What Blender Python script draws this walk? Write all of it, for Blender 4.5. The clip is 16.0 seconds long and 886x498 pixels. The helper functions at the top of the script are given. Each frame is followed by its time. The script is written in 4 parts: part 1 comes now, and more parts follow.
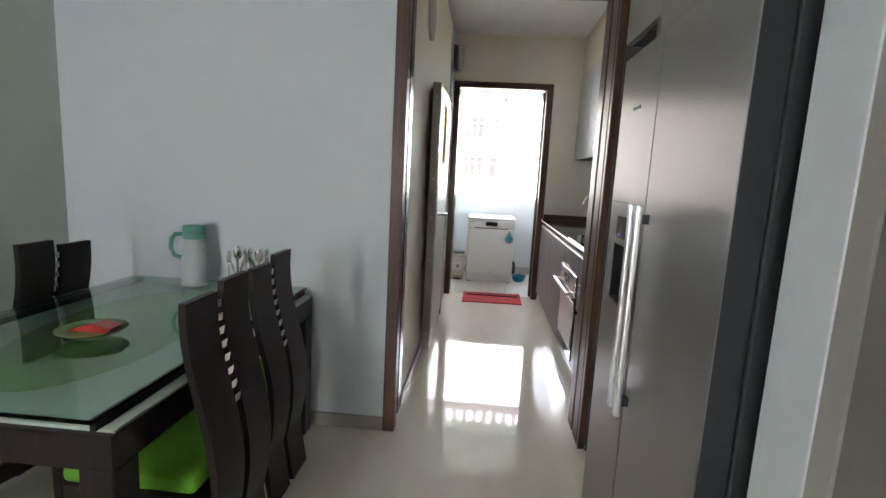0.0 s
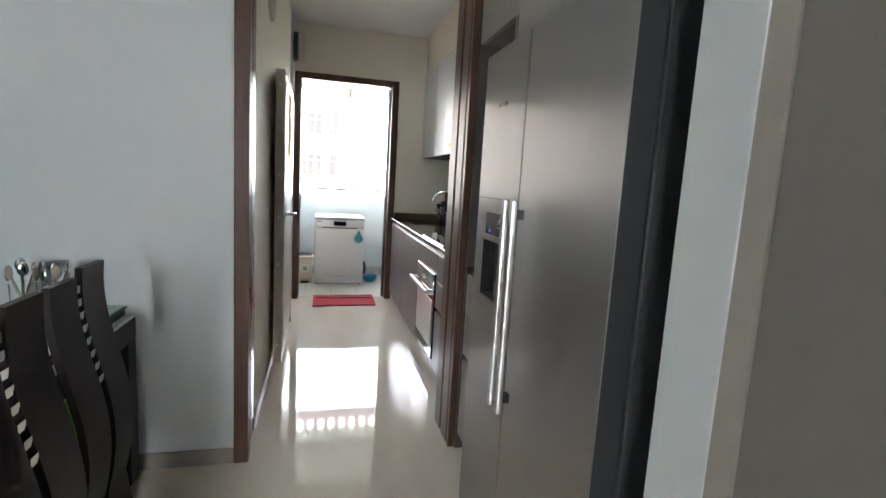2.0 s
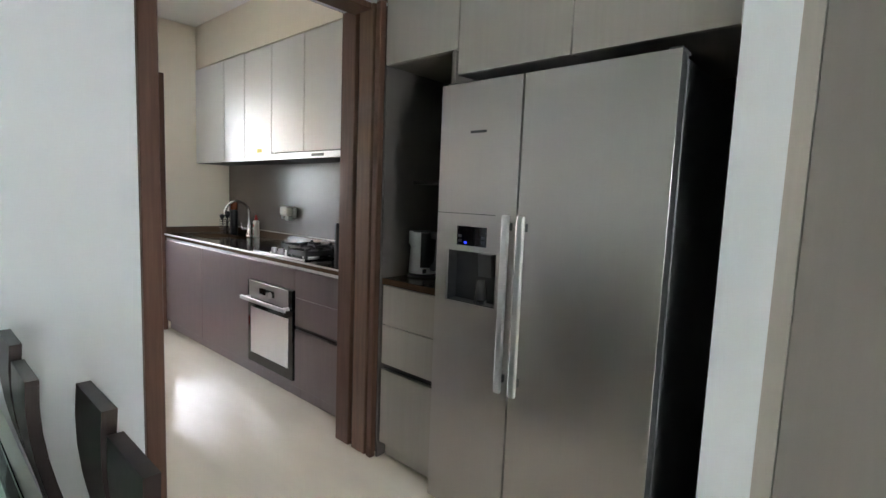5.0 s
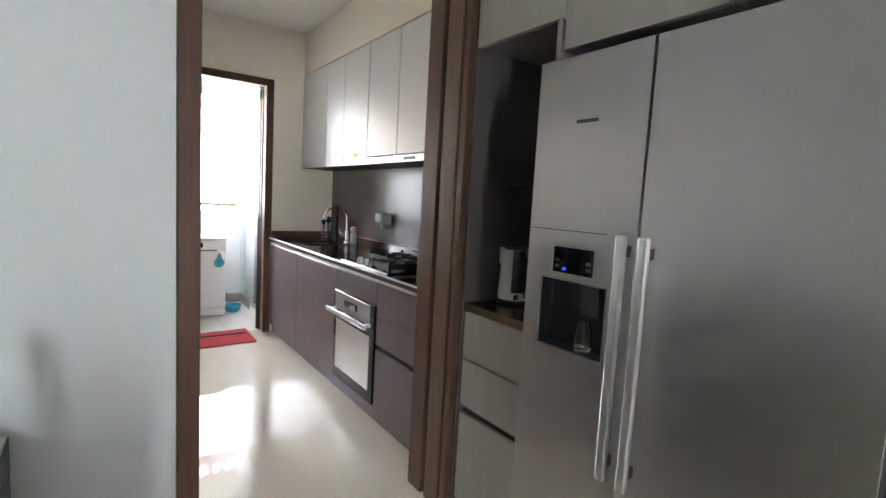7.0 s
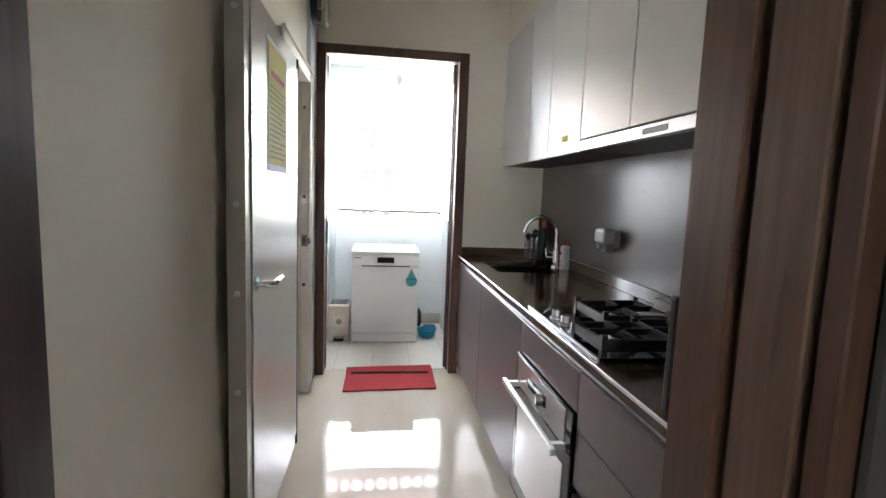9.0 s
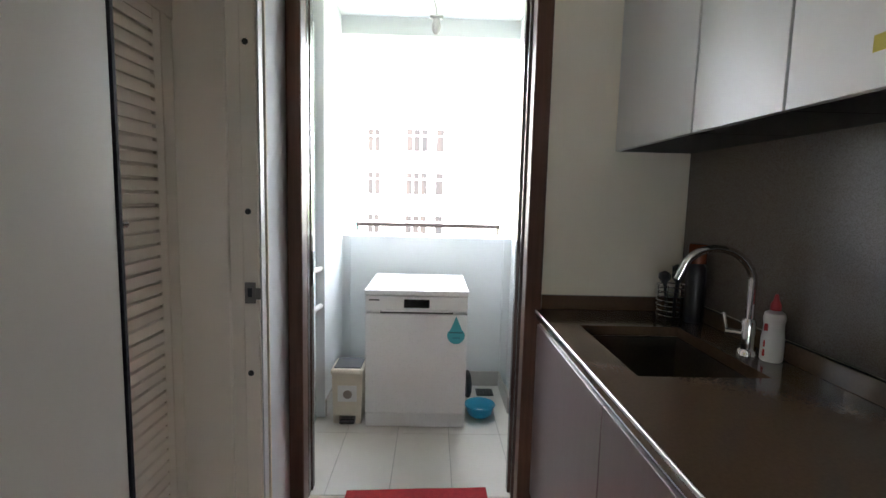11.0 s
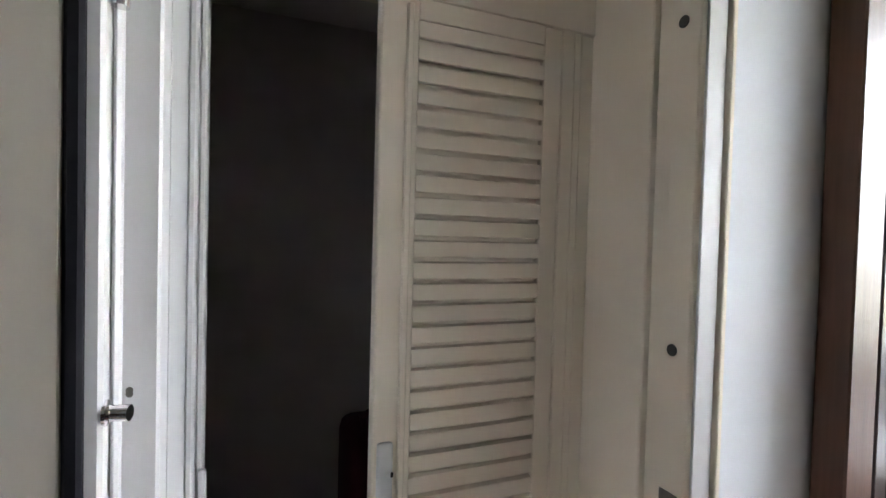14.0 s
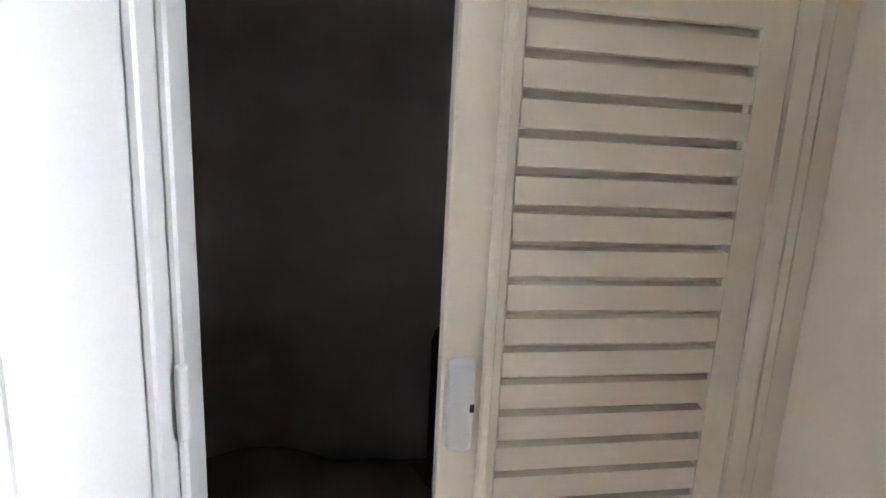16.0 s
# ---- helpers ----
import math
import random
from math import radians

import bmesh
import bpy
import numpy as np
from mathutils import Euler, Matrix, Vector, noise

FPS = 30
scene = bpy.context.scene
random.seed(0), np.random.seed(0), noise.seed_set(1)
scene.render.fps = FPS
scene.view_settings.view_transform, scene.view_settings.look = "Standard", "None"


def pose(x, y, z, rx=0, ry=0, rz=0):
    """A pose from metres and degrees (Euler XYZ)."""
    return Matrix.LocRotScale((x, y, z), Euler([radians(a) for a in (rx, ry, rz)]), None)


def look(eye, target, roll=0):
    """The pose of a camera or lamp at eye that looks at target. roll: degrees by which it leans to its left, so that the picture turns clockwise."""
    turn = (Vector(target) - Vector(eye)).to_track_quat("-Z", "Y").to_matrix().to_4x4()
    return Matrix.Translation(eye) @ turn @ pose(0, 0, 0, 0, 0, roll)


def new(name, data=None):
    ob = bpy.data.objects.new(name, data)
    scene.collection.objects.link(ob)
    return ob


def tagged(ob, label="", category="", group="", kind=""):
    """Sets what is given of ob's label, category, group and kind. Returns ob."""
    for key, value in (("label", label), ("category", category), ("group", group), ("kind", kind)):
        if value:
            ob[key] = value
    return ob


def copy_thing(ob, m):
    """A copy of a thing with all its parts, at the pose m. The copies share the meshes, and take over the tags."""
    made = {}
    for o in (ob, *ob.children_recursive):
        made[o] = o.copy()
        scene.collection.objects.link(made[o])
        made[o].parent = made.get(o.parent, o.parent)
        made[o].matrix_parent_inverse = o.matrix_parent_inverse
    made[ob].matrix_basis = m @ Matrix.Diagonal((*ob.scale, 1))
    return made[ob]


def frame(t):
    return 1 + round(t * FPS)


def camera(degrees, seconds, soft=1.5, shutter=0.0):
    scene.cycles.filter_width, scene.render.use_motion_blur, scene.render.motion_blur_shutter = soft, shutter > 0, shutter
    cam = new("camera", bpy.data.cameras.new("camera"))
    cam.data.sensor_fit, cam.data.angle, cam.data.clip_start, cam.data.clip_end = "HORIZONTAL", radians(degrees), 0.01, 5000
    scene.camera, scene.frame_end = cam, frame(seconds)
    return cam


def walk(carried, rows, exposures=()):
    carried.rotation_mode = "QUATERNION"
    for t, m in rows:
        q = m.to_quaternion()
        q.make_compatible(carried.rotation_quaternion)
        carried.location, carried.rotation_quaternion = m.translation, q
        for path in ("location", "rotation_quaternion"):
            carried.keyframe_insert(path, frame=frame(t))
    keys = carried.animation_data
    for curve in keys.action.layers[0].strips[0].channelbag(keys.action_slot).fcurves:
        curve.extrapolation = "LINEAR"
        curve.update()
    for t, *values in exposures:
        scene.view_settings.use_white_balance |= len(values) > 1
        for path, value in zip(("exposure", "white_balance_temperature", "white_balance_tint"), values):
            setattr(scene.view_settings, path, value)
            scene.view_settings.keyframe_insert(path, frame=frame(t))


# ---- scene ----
cam = camera(84.6, 16.0)
PATH = [
    (0, (0.381, -0.012, 1.357), (0.233, 1.961, 1.059), 3.0),
    (0.5, (0.328, -0.07, 1.358), (0.529, 1.9, 1.078), 2.8),
    (1, (0.311, -0.106, 1.36), (0.64, 1.849, 1.097), 2.9),
    (1.5, (0.295, -0.057, 1.358), (0.679, 1.889, 1.098), 3.0),
    (2, (0.294, 0.122, 1.339), (0.782, 2.044, 1.072), 3.4),
    (2.5, (0.269, 0.272, 1.34), (0.977, 2.123, 1.064), 4.2),
    (3, (0.02, 0.322, 1.369), (1.052, 2.017, 1.119), 3.7),
    (3.5, (-0.206, 0.46, 1.354), (1.029, 2.014, 1.109), 3.0),
    (4, (-0.397, 0.551, 1.351), (1.036, 1.924, 1.1), 2.4),
    (6.3, (-0.681, 0.51, 1.364), (0.817, 1.823, 1.185), 2.0),
    (6.5, (-0.569, 0.58, 1.383), (0.847, 1.98, 1.199), 2.3),
    (7, (-0.251, 0.774, 1.365), (0.895, 2.401, 1.167), 3.2),
    (7.5, (-0.026, 1.029, 1.377), (0.885, 2.798, 1.177), 2.7),
    (8, (0.17, 1.309, 1.36), (0.879, 3.171, 1.187), 2.7),
    (8.5, (0.332, 1.59, 1.376), (0.756, 3.532, 1.157), 3.1),
    (11, (0.605, 3.486, 1.399), (0.649, 5.473, 1.181), 1.4),
    (11.5, (0.624, 3.831, 1.42), (0.394, 5.807, 1.218), 2.1),
    (12, (0.57, 4.15, 1.437), (-0.202, 5.991, 1.301), 1.2),
    (12.5, (0.529, 4.334, 1.483), (-0.886, 5.747, 1.465), 1.2),
    (13, (0.584, 4.43, 1.564), (-1.167, 5.364, 1.817), 1.8),
    (13.5, (0.598, 4.465, 1.602), (-1.216, 5.233, 1.946), 1.4),
    (14, (0.595, 4.495, 1.514), (-1.258, 5.247, 1.465), 1.5),
    (14.5, (0.59, 4.501, 1.427), (-1.197, 5.326, 1.07), 2.7),
    (15, (0.594, 4.527, 1.384), (-1.184, 5.323, 0.93), 3.0),
    (15.5, (0.502, 4.568, 1.39), (-1.362, 5.16, 0.972), 2.1),
    (16, (0.251, 4.626, 1.355), (-1.692, 4.94, 0.996), 2.7),
]
walk(cam, [(r[0], look(*r[1:])) for r in PATH],
     exposures=[(0.0, 4.75), (2.0, 4.8), (3.0, 4.9), (3.5, 5.05), (6.5, 5.45), (7.5, 5.1), (8.5, 5.05), (11.0, 4.4), (11.5, 4.35), (12.0, 4.0), (12.6, 3.95), (13.2, 4.8), (14.0, 5.05), (15.0, 5.1), (15.5, 5.15), (16.0, 5.7)])

# ---- light ----
world = bpy.data.worlds.new("overcast_sky")
scene.world = world
world.use_nodes = True
wn = world.node_tree.nodes
sky = wn.new("ShaderNodeTexSky")
sky.sky_type = "NISHITA"
sky.sun_disc = False
sky.sun_elevation, sky.sun_rotation = radians(50), radians(200)
sky.air_density, sky.dust_density, sky.ozone_density = 1.0, 6.0, 1.0
soften = wn.new("ShaderNodeMix")
soften.data_type = "RGBA"
soften.inputs[0].default_value = 0.75
soften.inputs[7].default_value = (8.75, 8.9, 9.7, 1)
world.node_tree.links.new(sky.outputs[0], soften.inputs[6])
world.node_tree.links.new(soften.outputs[2], wn["Background"].inputs[0])
wn["Background"].inputs[1].default_value = 0.13

sun = new("sun", bpy.data.lights.new("sun", "SUN"))
sun.data.energy, sun.data.angle, sun.data.color = 1.4, radians(12), (1.0, 0.97, 0.95)
sun.matrix_world = look((0, 0, 20), (5, 12, 0))

# Area lamp for daylight from a living room window that stays unseen.
living_light = new("living_window_light", bpy.data.lights.new("living_window_light", "AREA"))
living_light.data.shape, living_light.data.size, living_light.data.size_y = "RECTANGLE", 0.55, 1.3
living_light.data.energy, living_light.data.color = 0.36, (0.74, 0.87, 1.0)
living_light.matrix_world = look((-1.48, -4.12, 1.6), (-0.7, 2.4, 1.3))


# ---- materials ----
def mat(name, col, rough=0.5, metal=0.0, col2=None, scale=6.0, amount=0.5, stretch=(1, 1, 1), bump=0.05, fine=90.0,
        coat=0.0, spec=0.5, rand=0.0, emit=None):
    m = bpy.data.materials.new(name)
    m.use_nodes = True
    nt = m.node_tree
    n, l = nt.nodes, nt.links
    b = n["Principled BSDF"]
    b.inputs["Roughness"].default_value, b.inputs["Metallic"].default_value = rough, metal
    b.inputs["Coat Weight"].default_value = coat
    b.inputs["Specular IOR Level"].default_value = spec
    col2 = col2 or tuple(c * 0.82 for c in col)
    tc = n.new("ShaderNodeTexCoord")
    mp = n.new("ShaderNodeMapping")
    mp.inputs["Scale"].default_value = stretch
    l.new(tc.outputs["Object"], mp.inputs[0])
    big = n.new("ShaderNodeTexNoise")
    big.inputs["Scale"].default_value, big.inputs["Detail"].default_value = scale, 6
    l.new(mp.outputs[0], big.inputs[0])
    sm = n.new("ShaderNodeTexNoise")
    sm.inputs["Scale"].default_value, sm.inputs["Detail"].default_value = fine, 3
    l.new(mp.outputs[0], sm.inputs[0])
    ramp = n.new("ShaderNodeMapRange")
    ramp.inputs[1].default_value, ramp.inputs[2].default_value = 0.3, 0.7
    l.new(big.outputs[0], ramp.inputs[0])
    mul = n.new("ShaderNodeMath")
    mul.operation = "MULTIPLY"
    mul.inputs[1].default_value = amount
    l.new(ramp.outputs[0], mul.inputs[0])
    mix = n.new("ShaderNodeMix")
    mix.data_type = "RGBA"
    mix.inputs[6].default_value, mix.inputs[7].default_value = (*col, 1), (*col2, 1)
    l.new(mul.outputs[0], mix.inputs[0])
    last = mix.outputs[2]
    if rand:
        oi = n.new("ShaderNodeObjectInfo")
        hsv = n.new("ShaderNodeHueSaturation")
        mr = n.new("ShaderNodeMapRange")
        mr.inputs[3].default_value, mr.inputs[4].default_value = 1 - rand, 1 + rand
        l.new(oi.outputs["Random"], mr.inputs[0])
        l.new(mr.outputs[0], hsv.inputs["Value"])
        l.new(last, hsv.inputs["Color"])
        last = hsv.outputs[0]
    l.new(last, b.inputs["Base Color"])
    rr = n.new("ShaderNodeMapRange")
    rr.inputs[3].default_value, rr.inputs[4].default_value = max(rough * 0.85, 0.02), min(rough * 1.15 + 0.01, 1)
    l.new(sm.outputs[0], rr.inputs[0])
    l.new(rr.outputs[0], b.inputs["Roughness"])
    if bump:
        bp = n.new("ShaderNodeBump")
        bp.inputs["Strength"].default_value, bp.inputs["Distance"].default_value = bump, 0.002
        l.new(sm.outputs[0], bp.inputs["Height"])
        l.new(bp.outputs[0], b.inputs["Normal"])
    if emit:
        b.inputs["Emission Color"].default_value, b.inputs["Emission Strength"].default_value = (*emit[0], 1), emit[1]
    return m


def glass_mat(name, tint, rough=0.0):
    m = bpy.data.materials.new(name)
    m.use_nodes = True
    b = m.node_tree.nodes["Principled BSDF"]
    b.inputs["Base Color"].default_value = (*tint, 1)
    b.inputs["Transmission Weight"].default_value, b.inputs["Roughness"].default_value = 1.0, rough
    b.inputs["IOR"].default_value = 1.45
    return m


WHITE_WALL = mat("white_emulsion", (0.73, 0.76, 0.80), 0.7, col2=(0.70, 0.73, 0.77), scale=1.5, bump=0.12, fine=260)
CREAM_WALL = mat("cream_emulsion", (0.86, 0.79, 0.67), 0.65, col2=(0.83, 0.76, 0.64), scale=1.5, bump=0.12, fine=260)
GREEN_WALL = mat("pale_green_emulsion", (0.60, 0.68, 0.60), 0.7, col2=(0.57, 0.65, 0.57), scale=1.5, bump=0.1, fine=260)
CEIL = mat("ceiling_paint", (0.88, 0.86, 0.82), 0.75, col2=(0.86, 0.84, 0.79), scale=1.5, bump=0.08, fine=260)
YARD_WALL = mat("yard_white_paint", (0.74, 0.78, 0.80), 0.6, col2=(0.70, 0.74, 0.76), scale=2, bump=0.12, fine=240)
MARBLE = mat("polished_cream_marble", (0.80, 0.73, 0.62), 0.035, col2=(0.66, 0.58, 0.48), scale=3.0, amount=0.9, stretch=(1.0, 0.28, 1), bump=0.012, fine=30, spec=0.55)
TILE = mat("yard_ceramic_tile", (0.66, 0.64, 0.60), 0.3, col2=(0.58, 0.56, 0.52), scale=5, amount=0.5, bump=0.05, fine=70, rand=0.03)
GROUT = mat("tile_grout", (0.36, 0.35, 0.33), 0.85, bump=0.2)
SKIRT = mat("stone_skirting", (0.42, 0.36, 0.32), 0.3, col2=(0.34, 0.29, 0.26), scale=9, amount=0.7)
YSKIRT = mat("grey_tile_skirting", (0.55, 0.53, 0.50), 0.35, scale=9)
WOOD = mat("brown_timber_veneer", (0.125, 0.062, 0.041), 0.38, spec=0.35, col2=(0.080, 0.038, 0.025), scale=7, amount=0.9, stretch=(9, 9, 0.5), bump=0.1, fine=60)
# Same veneer as WOOD in a lighter tone.
WOODB = mat("lighter_timber_veneer", (0.16, 0.092, 0.062), 0.4, spec=0.35, col2=(0.11, 0.06, 0.04), scale=7, amount=0.9, stretch=(9, 9, 0.5), bump=0.1, fine=60)
SLIDE = mat("dark_satin_sliding_door", (0.085, 0.062, 0.056), 0.22, col2=(0.06, 0.042, 0.038), scale=8, amount=0.7, stretch=(8, 8, 0.5), bump=0.06, fine=60)
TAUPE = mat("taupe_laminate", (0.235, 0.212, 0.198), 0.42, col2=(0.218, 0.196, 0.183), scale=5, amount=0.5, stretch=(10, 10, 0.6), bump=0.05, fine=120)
# Taupe laminate again, darkened to carry the shade inside the niche.
TAUPE_SHADE = mat("shaded_taupe_laminate", (0.10, 0.09, 0.085), 0.38, col2=(0.088, 0.079, 0.074), scale=5, amount=0.6, stretch=(10, 10, 0.6), bump=0.05, fine=120)
LAM = mat("grey_beige_laminate", (0.40, 0.365, 0.335), 0.42, col2=(0.36, 0.33, 0.30), scale=5, amount=0.6, stretch=(10, 10, 0.6), bump=0.05, fine=120)
UPPER = mat("glossy_grey_lacquer", (0.70, 0.685, 0.68), 0.36, spec=0.75, col2=(0.68, 0.665, 0.66), scale=2, amount=0.5, bump=0.02, fine=120)
BASE = mat("mauve_brown_laminate", (0.155, 0.115, 0.118), 0.30, col2=(0.13, 0.096, 0.098), scale=5, amount=0.7, stretch=(9, 9, 0.8), bump=0.05, fine=120)
# Dark carcass colour; also stands in for shade in niche and fridge recess.
CARC_SHADE = mat("dark_carcass_and_recess_shade", (0.035, 0.03, 0.028), 0.55)
QUARTZ = mat("brown_quartz_worktop", (0.125, 0.083, 0.055), 0.12, col2=(0.105, 0.07, 0.046), scale=120, amount=0.9, bump=0.015, fine=300)
DKTOP = mat("dark_timber_top", (0.10, 0.055, 0.032), 0.25, col2=(0.06, 0.034, 0.02), scale=7, amount=0.8, stretch=(8, 1, 1))
SPLASH = mat("taupe_back_painted_panel", (0.145, 0.118, 0.097), 0.27, spec=0.5, col2=(0.132, 0.107, 0.088), scale=2, bump=0.0, fine=420)
STEEL = mat("brushed_stainless_steel", (0.47, 0.445, 0.435), 0.33, 1.0, col2=(0.455, 0.43, 0.42), scale=5, amount=0.6, stretch=(1, 40, 1), bump=0.02, fine=60)
grain = STEEL.node_tree.nodes.new("ShaderNodeTangent")
grain.direction_type, grain.axis = "RADIAL", "Z"
STEEL.node_tree.links.new(grain.outputs[0], STEEL.node_tree.nodes["Principled BSDF"].inputs["Tangent"])
STEEL.node_tree.nodes["Principled BSDF"].inputs["Anisotropic"].default_value = 0.85
CHROME = mat("polished_chrome", (0.75, 0.75, 0.76), 0.08, 1.0, bump=0.0)
ALU = mat("satin_aluminium", (0.70, 0.70, 0.71), 0.30, 1.0, col2=(0.67, 0.67, 0.68), scale=6, bump=0.0, fine=20)
DULL = mat("dull_zinc_plate", (0.20, 0.185, 0.17), 0.4, 0.8, scale=12, bump=0.05)
BLACK = mat("black_plastic", (0.012, 0.012, 0.014), 0.35, col2=(0.02, 0.02, 0.022), bump=0.05)
GBLACK = mat("black_glass", (0.006, 0.006, 0.007), 0.05, col2=(0.008, 0.008, 0.01), bump=0.0)
IRON = mat("cast_iron", (0.015, 0.015, 0.016), 0.5, col2=(0.03, 0.03, 0.03), bump=0.3)
DKGREY = mat("dark_grey_plastic", (0.05, 0.052, 0.058), 0.4, bump=0.05)
SINKM = mat("brown_composite_sink", (0.080, 0.066, 0.054), 0.22, col2=(0.062, 0.051, 0.042), scale=90, amount=0.8, bump=0.05)
RUBBER = mat("black_rubber_gasket", (0.010, 0.010, 0.014), 0.8, spec=0.2, bump=0.1)
WPLAST = mat("white_enamel", (0.80, 0.81, 0.82), 0.28, col2=(0.78, 0.79, 0.80), scale=2, bump=0.02)
CPLAST = mat("cream_plastic", (0.74, 0.68, 0.56), 0.4, scale=8, bump=0.04)
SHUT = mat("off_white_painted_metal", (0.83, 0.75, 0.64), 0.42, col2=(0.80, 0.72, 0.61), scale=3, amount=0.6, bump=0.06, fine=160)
# White paint kept grey so the yard-lit left jamb does not burn out.
SHUTW = mat("dulled_white_paint", (0.65, 0.65, 0.655), 0.4, col2=(0.62, 0.62, 0.625), scale=3, amount=0.6, bump=0.06, fine=160)
SDOOR = mat("grey_painted_steel", (0.60, 0.565, 0.50), 0.24, col2=(0.55, 0.515, 0.455), scale=2.5, amount=0.7, bump=0.07, fine=120)
SEDGE = mat("beige_painted_steel_edge", (0.46, 0.41, 0.36), 0.45, scale=5)
ROOMDK = mat("grey_concrete_paint", (0.74, 0.69, 0.67), 0.8, scale=2, bump=0.2)
ROOMFL = mat("dark_store_floor", (0.26, 0.20, 0.17), 0.6, scale=4)
MAROON = mat("maroon_fabric", (0.10, 0.015, 0.03), 0.9, bump=0.3)
RED = mat("red_woven_mat", (0.42, 0.028, 0.035), 0.95, col2=(0.30, 0.018, 0.025), scale=60, amount=0.8, bump=0.8, fine=220)
MATDK = mat("black_mat_stripe", (0.03, 0.012, 0.014), 0.95, bump=0.6)
BLUE = mat("blue_plastic", (0.03, 0.30, 0.48), 0.35, scale=9)
TEAL = mat("teal_sticker", (0.06, 0.36, 0.45), 0.5, bump=0.0)
DTEAL = mat("dark_teal_print", (0.02, 0.14, 0.19), 0.5, bump=0.0)
YELLOW = mat("yellow_paper", (0.68, 0.56, 0.12), 0.8, scale=5)
PAPER = mat("white_paper", (0.78, 0.78, 0.76), 0.8, bump=0.05)
PRINT = mat("grey_print", (0.22, 0.19, 0.09), 0.8, bump=0)
REDP = mat("red_print", (0.45, 0.05, 0.03), 0.7, bump=0)
ESP = mat("espresso_stained_wood", (0.018, 0.012, 0.011), 0.36, spec=0.3, col2=(0.027, 0.018, 0.016), scale=7, amount=0.8, stretch=(9, 9, 0.6), bump=0.07, fine=60)
GREENF = mat("lime_green_upholstery", (0.13, 0.36, 0.02), 0.75, col2=(0.10, 0.29, 0.015), scale=14, bump=0.3, fine=220)
TGLASS = glass_mat("green_tinted_glass", (0.72, 0.92, 0.82))
CLEAR = glass_mat("clear_glass", (0.95, 0.97, 0.96))
TWHITE = mat("white_back_painted_panel", (0.66, 0.72, 0.66), 0.3, scale=4, bump=0.0)
TGREEN = mat("lime_painted_ellipse", (0.34, 0.46, 0.16), 0.3, scale=4, bump=0.0)
JUGW = mat("frosted_white_plastic", (0.58, 0.625, 0.62), 0.3)
MINT = mat("mint_green_plastic", (0.16, 0.42, 0.33), 0.4)
MELON = mat("red_painted_ceramic", (0.55, 0.05, 0.04), 0.3)
RIND = mat("green_painted_ceramic", (0.16, 0.28, 0.08), 0.3)
SOAPW = mat("white_bottle_plastic", (0.78, 0.75, 0.73), 0.35)
CAPRED = mat("red_cap_plastic", (0.52, 0.03, 0.03), 0.35)
AMBER = mat("amber_brown_plastic", (0.16, 0.045, 0.015), 0.25)
LED = mat("blue_led", (0.05, 0.05, 0.6), 0.4, emit=((0.02, 0.04, 1.0), 0.05))
FACADE = mat("cream_facade_render", (0.74, 0.70, 0.63), 0.8, col2=(0.68, 0.64, 0.57), scale=0.4, bump=0.1, fine=20)
FTRIM = mat("white_facade_trim", (0.80, 0.79, 0.76), 0.8, scale=0.5)
FROOF = mat("terracotta_roof", (0.50, 0.34, 0.24), 0.8, scale=0.6)
WPANE = mat("window_curtained_pane", (0.02, 0.02, 0.021), 0.5, col2=(0.036, 0.029, 0.026), scale=0.9, amount=1.0, stretch=(3, 3, 0.2), bump=0.0, spec=0.1)
WFRM = mat("brown_window_frame", (0.20, 0.12, 0.09), 0.5)
LEAF = mat("tree_foliage", (0.06, 0.12, 0.03), 0.7, col2=(0.10, 0.17, 0.05), scale=1.2, amount=1.0)
BARK = mat("tree_bark", (0.14, 0.10, 0.07), 0.9, scale=5)
GRASS = mat("distant_ground", (0.16, 0.17, 0.10), 0.9, scale=0.05)
RAIL = mat("dark_bronze_rail", (0.085, 0.065, 0.06), 0.4, 0.3)
AWN = mat("green_awning", (0.08, 0.30, 0.27), 0.7)


# ---- builders ----
def bx(bm, x0, x1, y0, y1, z0, z1, bev=0.0, seg=1):
    r = bmesh.ops.create_cube(bm, size=1)
    for v in r["verts"]:
        v.co = ((x0 + x1) / 2 + v.co.x * (x1 - x0), (y0 + y1) / 2 + v.co.y * (y1 - y0), (z0 + z1) / 2 + v.co.z * (z1 - z0))
    if bev:
        es = list({e for v in r["verts"] for e in v.link_edges})
        bmesh.ops.bevel(bm, geom=es, offset=bev, segments=seg, affect="EDGES", profile=0.5)
    return bm


def box(*a, **k):
    return bx(bmesh.new(), *a, **k)


def rod(bm, a, b, r, r2=None, n=14, caps=True):
    a, b = Vector(a), Vector(b)
    d = b - a
    m = Matrix.Translation((a + b) / 2) @ d.to_track_quat("Z", "Y").to_matrix().to_4x4()
    bmesh.ops.create_cone(bm, cap_ends=caps, segments=n, radius1=r, radius2=r if r2 is None else r2, depth=d.length, matrix=m)
    return bm


def lathe(bm, cx, cy, prof, n=24):
    """Rings of (radius, z) about an upright axis."""
    rings = []
    for r, z in prof:
        rings.append([bm.verts.new((cx + r * math.cos(2 * math.pi * i / n), cy + r * math.sin(2 * math.pi * i / n), z)) for i in range(n)])
    for p, q in zip(rings, rings[1:]):
        for i in range(n):
            bm.faces.new((p[i], p[(i + 1) % n], q[(i + 1) % n], q[i]))
    if prof[0][0] > 0.0005:
        bm.faces.new(rings[0][::-1])
    if prof[-1][0] > 0.0005:
        bm.faces.new(rings[-1])
    return bm


